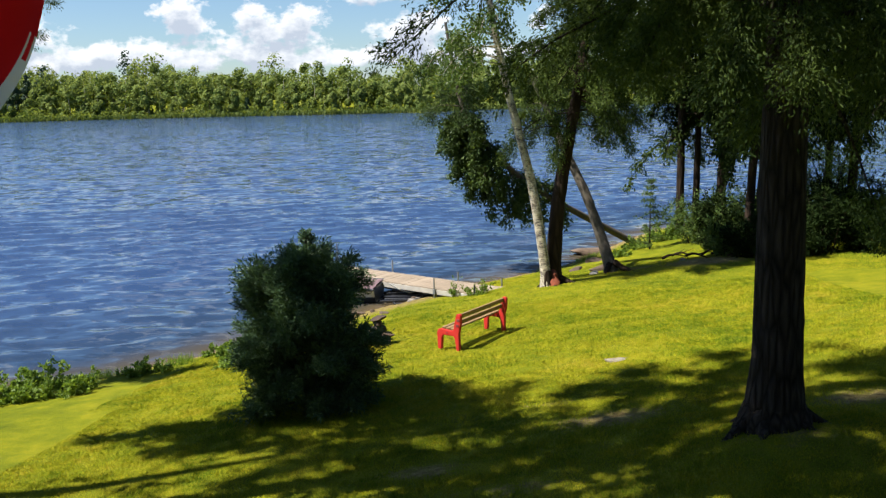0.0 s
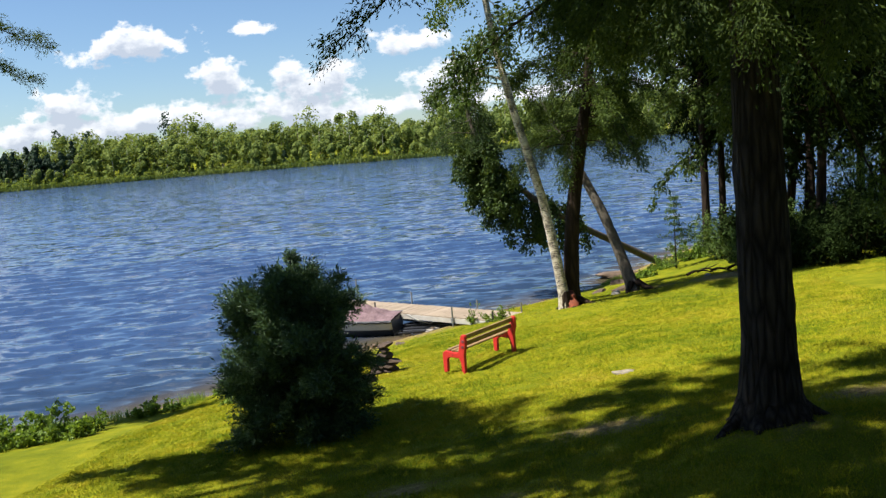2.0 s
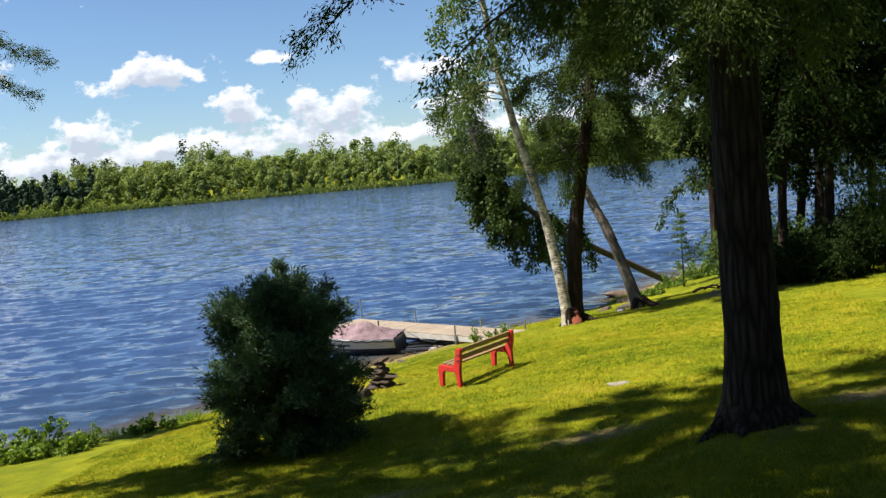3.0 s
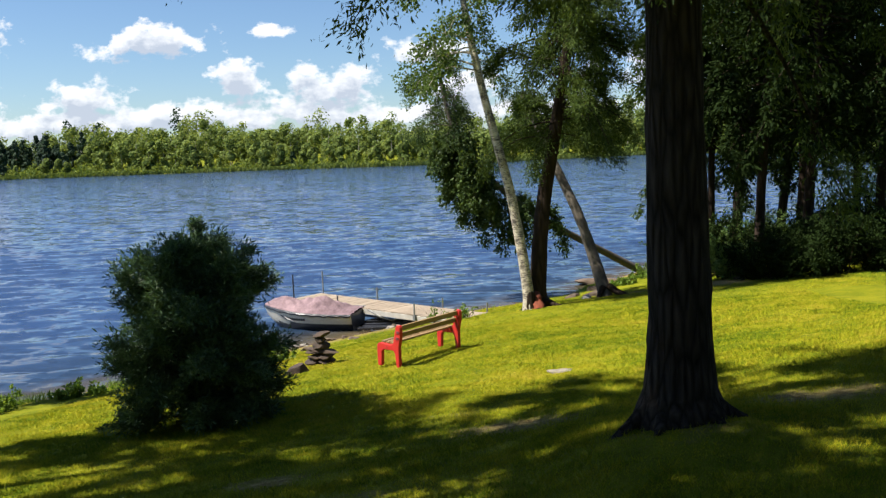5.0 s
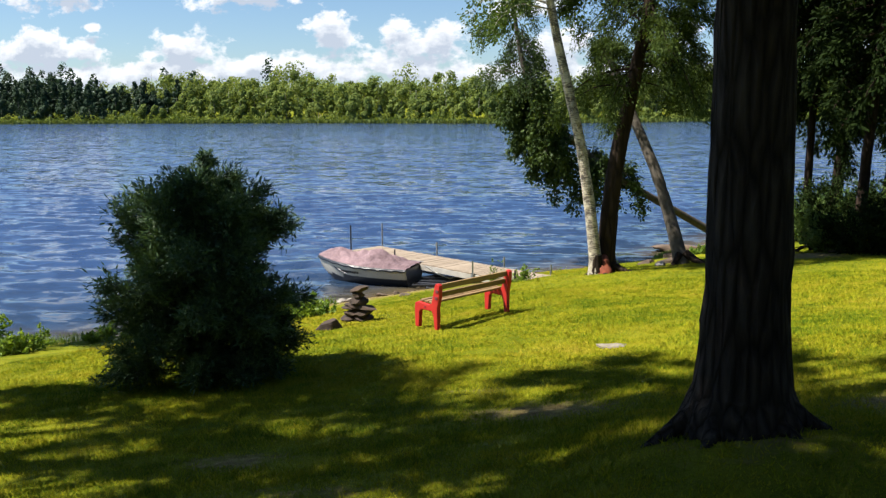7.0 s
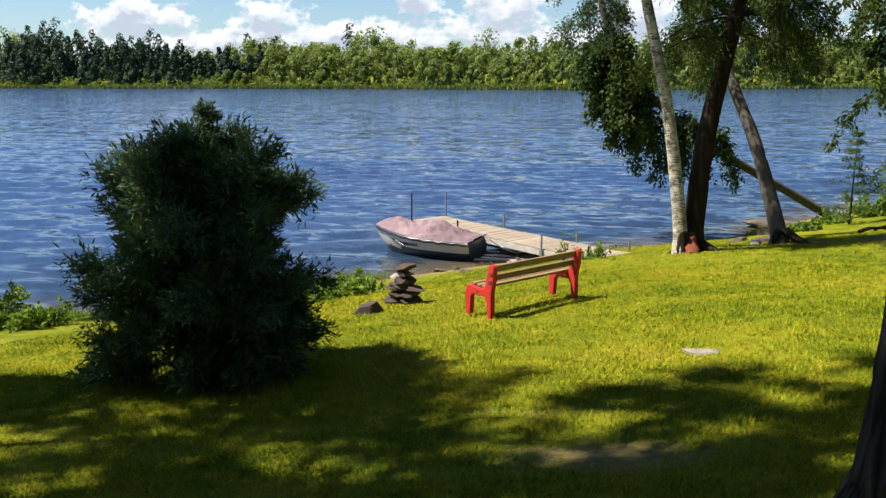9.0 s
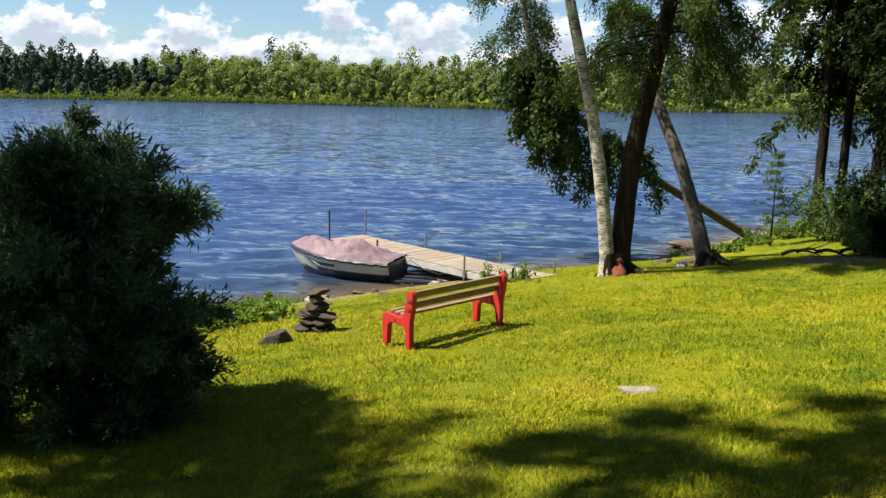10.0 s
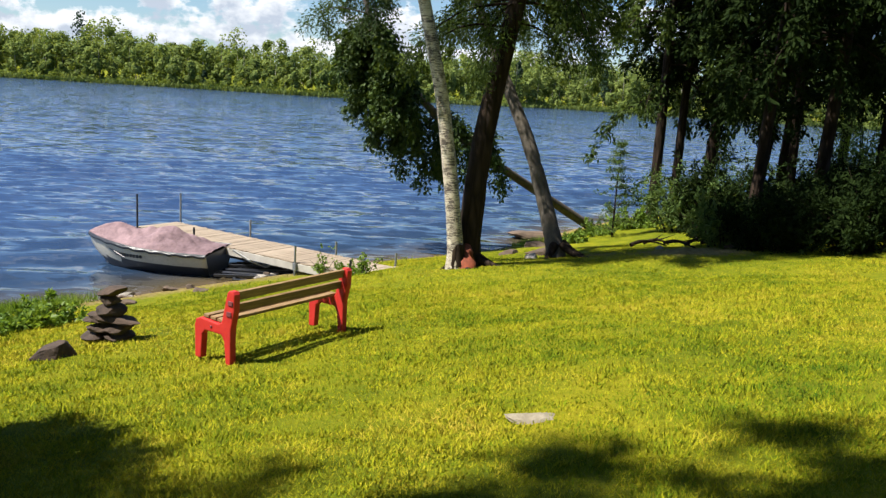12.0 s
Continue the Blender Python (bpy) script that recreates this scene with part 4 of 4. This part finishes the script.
# ---- grass ----
def build_grass():
    rng = np.random.default_rng(9)
    pts = []
    for x0, x1, y0, y1, n in ((-6, 8, 3.5, 10, 250000), (-6.5, 8, 10, 16, 300000), (-7, 9, 16, 24, 300000), (-3, 14, 24, 32, 80000)):
        pts.append(np.stack([x0 + (x1 - x0) * rng.random(n), y0 + (y1 - y0) * rng.random(n)], 1))
    p = np.vstack(pts)
    x, y = p[:, 0], p[:, 1]
    near = (y < np.interp(x, NEAR_SHORE[:, 0], NEAR_SHORE[:, 1])) & (seg_dist(x, y, NEAR_SHORE) > 0.5)
    thin = rng.random(len(x)) > bare_at(x, y) * 1.15
    patch = np.sin(x * 2.3 + 1.7 * np.sin(y * 1.9)) * np.sin(y * 2.6 + 1.2 * np.sin(x * 1.3))
    x, y, patch = x[near & thin], y[near & thin], patch[near & thin]
    n = len(x)
    z = land(x, y) - 0.006
    tuft = np.clip(np.sin(x * 9.1 + 2.3 * np.sin(y * 6.7)) * np.sin(y * 8.3 + 1.9 * np.sin(x * 5.9)) - 0.25, 0, 1)
    h = (0.020 + 0.042 * rng.random(n) ** 2) * (1 + 0.22 * patch + 0.5 * tuft)
    way = unit(np.stack([rng.standard_normal(n) * 0.6, rng.standard_normal(n) * 0.6, np.ones(n)], 1))
    side = unit(np.cross(way, rng.standard_normal((n, 3))))
    w = (0.004 + 0.004 * rng.random(n))[:, None] * np.clip(y / 14, 0.95, 1.4)[:, None]
    b = np.stack([x, y, z], 1)
    v = np.stack([b - side * w, b + side * w, b + way * h[:, None]], 1).reshape(-1, 3)
    tagged(new("lawn_grass", mesh_of("lawn_grass", v, np.arange(3 * n).reshape(n, 3), MAT["grass"])), "short sunlit yellow-green lawn grass", "grass", kind="stuff")


build_grass()


def shore_grass():
    """Long pale grass along the near waterline."""
    rng = np.random.default_rng(19)
    n = 30000
    x = -14 + 20 * rng.random(n)
    ys = np.interp(x, NEAR_SHORE[:, 0], NEAR_SHORE[:, 1])
    y = ys - 0.15 - 1.5 * rng.random(n)
    clump = np.sin(x * 3.1 + np.sin(y * 2.0)) + np.sin(x * 1.3 + 2) + 0.6 * rng.standard_normal(n) > np.where(x > -4, 1.1, 0.1)
    keep = clump & (land(x, y) > 0.03) & ((x < -4.5) | (x > 1.0))
    x, y = x[keep], y[keep]
    m = len(x)
    h = np.where(x > -4, 0.10, 0.17) + 0.16 * rng.random(m)
    way = unit(np.stack([rng.standard_normal(m) * 0.35, rng.standard_normal(m) * 0.35, np.ones(m)], 1))
    side = unit(np.cross(way, rng.standard_normal((m, 3)))) * 0.008
    b = np.stack([x, y, land(x, y) - 0.02], 1)
    v = np.stack([b - side, b + side, b + way * h[:, None]], 1).reshape(-1, 3)
    tagged(new("shore_grass", mesh_of("shore_grass", v, np.arange(3 * m).reshape(m, 3), MAT["bright_leaf"])), "long pale grass along the waterline", "grass", kind="stuff")


shore_grass()


# ---- bench ----
def rounded_outline(points, thick, bevel):
    """A plate cut to an outline in its x-z plane, with rounded edges."""
    bm = bmesh.new()
    face = bm.faces.new([bm.verts.new((x, -thick / 2, z)) for x, z in points])
    up = bmesh.ops.extrude_face_region(bm, geom=[face])["geom"]
    bmesh.ops.translate(bm, vec=(0, thick, 0), verts=[g for g in up if isinstance(g, bmesh.types.BMVert)])
    bmesh.ops.recalc_face_normals(bm, faces=bm.faces)
    sharp = [e for e in bm.edges if e.calc_face_angle(0) > 0.9]
    bmesh.ops.bevel(bm, geom=sharp, offset=bevel, segments=2, affect="EDGES", profile=0.6)
    return bm


def make_bench(a, b):
    """A park bench whose back feet stand at a and b, its seat towards the lake."""
    a, b = Vector(a), Vector(b)
    way = b - a
    turn = math.degrees(math.atan2(way.y, way.x))
    ln = way.to_2d().length
    ob = thing("park_bench", ((a.x + b.x) / 2, (a.y + b.y) / 2, (a.z + b.z) / 2), "red-ended park bench with weathered wooden slats on the lawn", "bench", turn=turn)
    side = [(0.0, 0.0), (0.07, 0.0), (0.10, 0.26), (0.14, 0.33), (0.40, 0.33), (0.45, 0.28), (0.47, 0.0), (0.56, 0.0), (0.57, 0.36), (0.55, 0.43), (0.48, 0.46), (0.20, 0.44), (0.14, 0.47), (0.055, 0.80), (0.03, 0.83), (-0.03, 0.83), (-0.055, 0.80), (-0.05, 0.62), (0.0, 0.40)]
    for s in (-1, 1):
        end = part("bench_end", rounded_outline(side, 0.085, 0.014), MAT["red"], ob, "red moulded plastic end frame")
        end.matrix_local = pose(s * ln / 2, 0, -0.02, 0, 0, 90)
        for x, z in ((0.0, 0.70), (0.02, 0.58), (0.30, 0.39)):
            cap = part("slot", box(bmesh.new(), (0.016, 0.07 if x < 0.1 else 0.03, 0.05 if x < 0.1 else 0.02), bevel=0.004), MAT["maroon"], end)
            cap.matrix_local = pose(x, -s * 0.044, z, 0, 0, 90)
    for k, (y, z, tilt, w) in enumerate([(0.022, 0.745, 78, 0.10), (0.062, 0.60, 76, 0.10), (0.20, 0.452, 3, 0.085), (0.31, 0.455, 0, 0.085), (0.42, 0.46, -2, 0.085)]):
        slat = part("slat", box(bmesh.new(), (ln + 0.02, w, 0.035), bevel=0.006), MAT["slat"], ob, "weathered brown wooden slat")
        slat.matrix_local = pose(0, y, z, -tilt if tilt > 10 else tilt, 0, 0)
    return ob


make_bench(g3(0.03, 18.42), g3(1.01, 19.92))


# ---- stones ----
def rock_mesh(name, rx, ry, rz, seed, mat, cut=0.42, sub=3):
    """A lump of stone with flattened faces."""
    rng = np.random.default_rng(seed)
    bm = bmesh.new()
    bmesh.ops.create_icosphere(bm, subdivisions=sub, radius=1.0)
    planes = [(Vector(unit(rng.standard_normal(3))), cut + 0.35 * rng.random()) for _ in range(15)]
    for v in bm.verts:
        for nrm, d in planes:
            over = v.co.dot(nrm) - d
            if over > 0:
                v.co -= nrm * over * 0.97
        v.co *= 1 + 0.09 * noise.noise(v.co * 2.5 + Vector((seed, 0, 0))) + 0.05 * noise.noise(v.co * 7.0 + Vector((0, seed, 0)))
        v.co = Vector((v.co.x * rx, v.co.y * ry, v.co.z * rz)) * 1.35
    me = bpy.data.meshes.new(name)
    bm.to_mesh(me)
    bm.free()
    me.materials.append(mat)
    return me


def make_cairn(x, y):
    ob = thing("stone_cairn", g3(x, y), "stacked brown field stones in the shape of a figure", "cairn")
    for k, (dx, dy, z, rx, ry, rz, rot) in enumerate([(-0.16, 0.0, 0.06, 0.13, 0.12, 0.065, 10), (0.08, 0.02, 0.06, 0.15, 0.12, 0.07, 30), (-0.10, 0.0, 0.17, 0.13, 0.10, 0.05, 0), (0.09, 0, 0.18, 0.125, 0.11, 0.06, 15),
                                                      (-0.12, 0, 0.262, 0.15, 0.10, 0.032, -6), (0.06, 0, 0.30, 0.22, 0.11, 0.038, -4), (0.0, 0, 0.40, 0.125, 0.11, 0.075, 20), (0.0, 0.01, 0.53, 0.085, 0.08, 0.06, 50), (0.02, 0, 0.64, 0.125, 0.09, 0.048, -10)]):
        part("stone", rock_mesh("stone", rx * 1.2, ry * 1.2, rz * 1.15, 200 + k, MAT["dark_stone"], 0.55), parent=ob).matrix_local = pose(dx, dy, z, 0, -14 if k == 8 else (k % 3 - 1) * 5, rot)


make_cairn(-1.95, 20.03)
rng_shore = np.random.default_rng(77)
for k in range(16):
    x = -4.6 + 3.2 * rng_shore.random()
    y = float(np.interp(x, NEAR_SHORE[:, 0], NEAR_SHORE[:, 1])) - 1.2 * rng_shore.random() + 0.1
    s = 0.05 + 0.09 * rng_shore.random()
    ob = new("shore_stone", rock_mesh("shore_stone", s * 1.3, s, s * 0.6, 300 + k, MAT["stone" if k % 3 else "pale_stone"], sub=2))
    ob.matrix_world = pose(*g3(x, y, s * 0.15), 0, 0, 360 * rng_shore.random())
    tagged(ob, "small wet stone on the muddy shore", "stone", "shore stones")
for x, y, rx, ry, rz, dz, rot, mat, label in [(-2.16, 18.95, 0.26, 0.16, 0.14, 0.03, 30, "dark_stone", "dark brown boulder at the lawn edge"), (3.04, 16.12, 0.23, 0.14, 0.05, 0.0, 20, "tan_stone", "flat tan stone sunk in the lawn"),
                                              (4.0, 28.4, 0.22, 0.16, 0.12, 0.03, 0, "pale_stone", "pale stone on the bank"), (4.3, 29.6, 0.35, 0.2, 0.13, 0.03, 20, "stone", "grey stone at the lake edge"), (3.7, 31.2, 0.4, 0.24, 0.16, 0.0, 60, "stone", "grey stone at the lake edge"),
                                              (4.6, 33.6, 0.45, 0.3, 0.16, 0.0, 10, "stone", "dark wet stone at the lake edge"), (7.0, 29.2, 0.12, 0.1, 0.07, 0.01, 0, "pale_stone", "pale stone on the bank"), (8.6, 29.0, 0.2, 0.14, 0.09, 0.01, 40, "stone", "brown stone on the bank"),
                                              (4.7, 36.6, 0.9, 0.35, 0.14, 0.15, 15, "stone", "flat dark rock lying in the shallows"), (-3.6, 24.6, 0.25, 0.2, 0.1, 0.0, 15, "stone", "brown stone at the lake edge"), (-2.6, 25.8, 0.2, 0.16, 0.09, 0.0, 70, "stone", "brown stone at the lake edge")]:
    ob = new("rock", rock_mesh("rock", rx, ry, rz, int(abs(x * 31 + y * 7)), MAT[mat]))
    ob.matrix_world = pose(*g3(x, y, dz), 0, 0, rot)
    tagged(ob, label, "rock", "loose stones")


# ---- dead branches on the bank ----
for k, (x, y, turn, ln) in enumerate([(6.9, 29.9, 12, 0.9), (7.5, 29.4, -35, 0.8), (8.0, 30.0, 50, 0.7), (8.5, 29.5, 5, 1.0), (7.2, 30.4, -15, 0.6)]):
    rng_b = np.random.default_rng(90 + k)
    ob = thing("dead_branch", g3(x, y), "dead brown branch lying on the earthy bank", "branch", "brush on the bank", turn)
    pts = [(u * ln - ln / 2, 0.06 * math.sin(u * 5 + k), 0.05 + 0.10 * math.sin(u * 3.1)) for u in np.linspace(0, 1, 8)]
    part("stick", tube_mesh("stick", [(np.array(pts), np.linspace(0.05, 0.015, 8), 7, 0.1, rng_b)], MAT["dark_bark"]), parent=ob)
    part("twig", tube_mesh("twig", [(np.array([pts[4], (pts[4][0] + 0.2, 0.12, 0.22), (pts[4][0] + 0.38, 0.2, 0.3)]), [0.018, 0.012, 0.005], 5)], MAT["dark_bark"]), parent=ob)


# ---- dock ----
DOCK_A, DOCK_B, DOCK_W, DOCK_Z = Vector((0.6, 27.96, 0)), Vector((-5.74, 32.16, 0)), 1.3, 0.46


def make_dock():
    way = DOCK_B - DOCK_A
    ln, turn = way.length, math.degrees(math.atan2(way.y, way.x))
    ob = thing("dock", (DOCK_A.x, DOCK_A.y, DOCK_Z), "weathered plank dock on steel posts reaching into the lake", "dock", turn=turn)
    for s in (-1, 1):
        rail = part("side_beam", box(bmesh.new(), (ln, 0.05, 0.16), bevel=0.006), MAT["dock_frame"], ob, "pale grey side beam")
        rail.matrix_local = pose(ln / 2, s * DOCK_W / 2, -0.06)
    bm = box(bmesh.new(), (0.128, DOCK_W + 0.02, 0.03), bevel=0.004)
    me = bpy.data.meshes.new("plank")
    bm.to_mesh(me)
    bm.free()
    me.materials.append(MAT["plank"])
    rng = np.random.default_rng(12)
    n = int(ln / 0.14)
    for k in range(n):
        p = part("plank", me, None, ob)
        p.matrix_local = pose(0.07 + k * ln / n, 0.012 * rng.standard_normal(), 0.036 + 0.003 * rng.standard_normal(), 0, 0, 0.35 * rng.standard_normal())
    # posts: along the dock, side, height over the deck
    for u, s, top, dark in [(1.75, 1, 0.42, 0), (1.8, -1, 0.36, 0), (4.74, -1, 0.48, 0), (5.2, 1, 0.36, 1), (0.12, 1, 0.36, 1), (0.0, -1, 0.36, 0), (ln - 0.1, -1, 0.85, 0), (ln - 0.15, 1, 0.92, 1)]:
        pz = 1.1 + DOCK_Z
        post = part("post", tube_mesh("post", [(np.array([(0, 0, -pz), (0, 0, top * 0.5), (0, 0, top)]), [0.026, 0.026, 0.026], 10)], MAT["hull_dark" if dark else "steel"]), parent=ob)
        post.matrix_local = pose(u, s * (DOCK_W / 2 + 0.055), 0)
        b = part("bracket", box(bmesh.new(), (0.09, 0.07, 0.16), bevel=0.006), MAT["steel"], post)
        b.matrix_local = pose(0, 0, -0.05)
    ramp = part("ramp", box(bmesh.new(), (1.5, DOCK_W, 0.06), bevel=0.01), MAT["plank"], ob, "plank ramp to the bank")
    ramp.matrix_local = pose(-0.72, 0, 0.11, 0, 5.5, 0)


make_dock()


# ---- boat ----
def make_boat(bow, stern):
    bow, stern = Vector(bow), Vector(stern)
    way = bow - stern
    ln, turn = way.to_2d().length, math.degrees(math.atan2(way.y, way.x))
    ob = thing("motor_boat", (stern.x, stern.y, 0), "small white motor boat under a faded pink cover", "boat", turn=turn)
    ns, nr = 22, 9

    def half(s):      # half beam along the hull
        return 0.82 * (1 - max(0, (s - 0.45) / 0.55) ** 2.3) * (0.93 + 0.07 * min(1, s * 4))

    def sheer(s):
        return 0.50 + 0.17 * s ** 2

    rows = []
    for i in range(ns):
        s = i / (ns - 1)
        hb, top, keel = max(half(s), 0.012), sheer(s), -0.25 + 0.5 * max(0, (s - 0.6) / 0.4) ** 2.2
        rake = 0.25 * max(0, s - 0.7) / 0.3
        for j in range(2 * nr + 1):
            q = (j - nr) / nr
            a = abs(q)
            y = math.copysign(hb * (a ** 0.55) * (0.86 + 0.14 * a), q)
            z = keel + (top - keel) * (a ** 1.9)
            rows.append((s * (ln - 0.25) + rake * a, y, z))
    w = 2 * nr + 1
    i, j = np.meshgrid(np.arange(ns - 1), np.arange(w - 1), indexing="ij")
    f = np.stack([i * w + j, (i + 1) * w + j, (i + 1) * w + j + 1, i * w + j + 1], -1).reshape(-1, 4)
    hull = part("hull", mesh_of("hull", rows, f, MAT["hull"], True), parent=ob, label="off-white fibreglass hull")
    hull.data.materials.append(MAT["hull_dark"])
    low_part = [1 if max(rows[k][2] for k in q) < 0.30 else 0 for q in f.tolist()]
    hull.data.polygons.foreach_set("material_index", low_part)
    sol = hull.modifiers.new("thick", "SOLIDIFY")
    sol.thickness = 0.03
    bm = bmesh.new()
    fan = [bm.verts.new(rows[k]) for k in range(w)]
    bm.faces.new(fan)
    part("transom", bm, MAT["hull_dark"], ob, "dark stern panel")
    rail, band, low, edge = [], [], [], []
    for q in (-1, 1):
        r, lo, e = [], [], []
        for k in range(ns):
            s = k / (ns - 1)
            x, y, z = rows[k * w + (0 if q < 0 else w - 1)]
            r.append((x, y + q * 0.012, z + 0.005))
            e.append((x, y + q * 0.03, z - 0.02 - 0.018 * math.sin(k * 2.3)))
            x2, y2, z2 = rows[k * w + (3 if q < 0 else w - 4)]
            lo.append((x2, y2 + q * 0.012, z2))
        rail.append((np.array(r), np.full(ns, 0.028), 6))
        edge.append((np.array(e), np.full(ns, 0.042), 6))
        low.append((np.array(lo), np.full(ns, 0.022), 6))
    part("rub_rail", tube_mesh("rub_rail", rail, MAT["hull_dark"]), parent=ob, label="dark rub rail")
    part("cover_hem", tube_mesh("cover_hem", edge, MAT["hull_dark"]), parent=ob, label="dark cover hem")
    part("spray_strip", tube_mesh("spray_strip", low, MAT["hull_dark"]), parent=ob, label="dark line along the hull")
    # cloth cover with tent poles and sags
    nu, nv = 80, 25
    cv = []
    for i in range(nu):
        s = i / (nu - 1)
        hb, top, rake = max(half(s), 0.012) + 0.02, sheer(s), 0.25 * max(0, s - 0.7) / 0.3
        peak = float(np.interp(s, [0, 0.12, 0.36, 0.41, 0.5, 0.62, 0.68, 0.80, 0.92, 1], [0.03, 0.12, 0.44, 0.46, 0.37, 0.26, 0.25, 0.36, 0.24, 0.03]))
        for j in range(nv):
            q = (j - nv // 2) / (nv // 2)
            fold = 0.06 * (abs(math.sin(s * 14 + q * 4.5)) ** 0.6 - 0.7) * (1 - abs(q)) * min(1, 4 * s) + 0.06 * (abs(math.sin(s * 9 - q * 6)) - 0.5) * (1 - abs(q)) * abs(q) * 3
            fold += (0.16 * abs(noise.noise(Vector((s * 8 + q * 1.8, q * 2.2, 3.1)))) - 0.03) * (1 - abs(q)) ** 0.4 * min(1, 5 * s)
            cv.append((s * (ln - 0.25) + rake + 0.02, q * hb, top + 0.02 + peak * (1 - abs(q)) ** 0.9 + fold - 0.05 * (abs(q) > 0.99)))
    i, j = np.meshgrid(np.arange(nu - 1), np.arange(nv - 1), indexing="ij")
    f = np.stack([i * nv + j, (i + 1) * nv + j, (i + 1) * nv + j + 1, i * nv + j + 1], -1).reshape(-1, 4)
    part("cover", mesh_of("cover", cv, f, MAT["cover"], True), parent=ob, label="sagging faded pink canvas cover")
    # dark bars in place of lettering, and a sweep on the bow
    for q in (-1, 1):
        for k in range(9):
            s = (1.55 + 0.085 * k) / (ln - 0.25)
            bar = part("hull_mark", box(bmesh.new(), (0.06, 0.012, 0.075), bevel=0.003), MAT["hull_dark"], ob)
            bar.matrix_local = pose(1.55 + 0.085 * k, q * (half(s) * 0.945 + 0.012), 0.36, 0, 8, 0)
        sw = []
        for k in range(7):
            u = k / 6
            s = 0.66 + 0.3 * u
            sw.append((s * (ln - 0.25) + 0.05 * u, q * (half(s) * 0.95 + 0.02), 0.30 + 0.32 * u ** 1.2))
        part("bow_sweep", tube_mesh("bow_sweep", [(np.array(sw), [0.008, 0.02, 0.028, 0.03, 0.028, 0.02, 0.01], 6)], MAT["hull_dark"]), parent=ob)
    return ob


make_boat((-6.38, 29.55, 0), (-3.2, 29.2, 0))

# mooring rope and the boat lift's bars in the water behind the stern
rope = thing("mooring_rope", (-2.6, 29.2, 0.3), "slack white mooring rope tied to the dock", "rope")
part("strand", tube_mesh("strand", [(np.array([(-0.25, -0.1, 0.25), (0.1, 0.0, 0.0), (0.45, 0.2, -0.17), (0.8, 0.55, -0.1), (1.1, 0.9, 0.12)]), np.full(5, 0.022), 8)], MAT["rope"]), parent=rope)
lift = thing("lift_and_reflection", (-2.0, 29.0, 0.0), "dark boat lift bars in the shallow water, extra ones standing in for dark reflections", "boat lift", turn=8)
# extra dark bars stand in for the reflection of dock and boat
for k, (x, y, z, sx, sy) in enumerate([(-0.2, -0.5, 0.1, 1.9, 0.06), (-0.1, 0.0, 0.08, 1.7, 0.05), (0.0, 0.5, 0.12, 1.9, 0.06), (-0.7, 0.0, 0.05, 0.06, 1.3), (0.6, 0.0, 0.05, 0.06, 1.3), (-0.1, -0.25, 0.07, 1.8, 0.16), (-0.1, 0.25, 0.07, 1.8, 0.16), (0.1, -0.75, 0.03, 1.6, 0.1)]):
    part("bar", box(bmesh.new(), (sx, sy, 0.06), bevel=0.008), MAT["hull_dark"], lift).matrix_local = pose(x, y, z, 0, 2 * (k % 2), 0)
for x, y in ((-0.7, -0.5), (-0.7, 0.5), (0.6, -0.5), (0.6, 0.5)):
    part("leg", box(bmesh.new(), (0.05, 0.05, 0.6), bevel=0.006), MAT["hull_dark"], lift).matrix_local = pose(x, y, -0.2)


# ---- flag ----
def make_flag():
    foot = g3(-2.46, 4.9)
    ob = thing("flag", foot, "red and white cloth flag blowing on a pole", "flag")
    part("pole", tube_mesh("pole", [(np.array([(0, 0, -0.2), (0, 0, 2.5), (0, 0, 8.2 - foot[2])]), [0.03, 0.028, 0.022], 12)], MAT["steel"]), parent=ob, label="thin metal pole")
    nu, nv, L, H = 64, 36, 1.60, 0.72
    top = 7.85 - foot[2]
    v = []
    for i in range(nu + 1):
        u = i / nu
        for j in range(nv + 1):
            w = j / nv
            wave = 0.16 * math.sin(u * 9 + w * 2.2) * u + 0.08 * math.sin(u * 5 - w * 5)
            v.append((u * L * (1 - 0.06 * w) - 0.22 * u * w, -0.35 * u + wave, top - w * H - 0.22 * u * u - 0.05 * math.sin(u * 6 + w * 3)))
    for name, mat, cond in (("red_cloth", "flag_red", 0), ("white_cloth", "flag_white", 1)):
        f = []
        for i in range(nu):
            for j in range(nv):
                u, w = (i + 0.5) / nu, (j + 0.5) / nv
                white = 0.25 < u < 0.75 and not abs(u - 0.5) < 0.16 - 0.4 * abs(w - 0.5) + 0.05 * math.sin(w * 40) or u > 0.93 and w > 0.5 + 0.2 * math.sin(u * 60)
                if white == bool(cond):
                    f.append((i * (nv + 1) + j, (i + 1) * (nv + 1) + j, (i + 1) * (nv + 1) + j + 1, i * (nv + 1) + j + 1))
        part(name, mesh_of(name, v, f, MAT[mat], True), parent=ob)


make_flag()
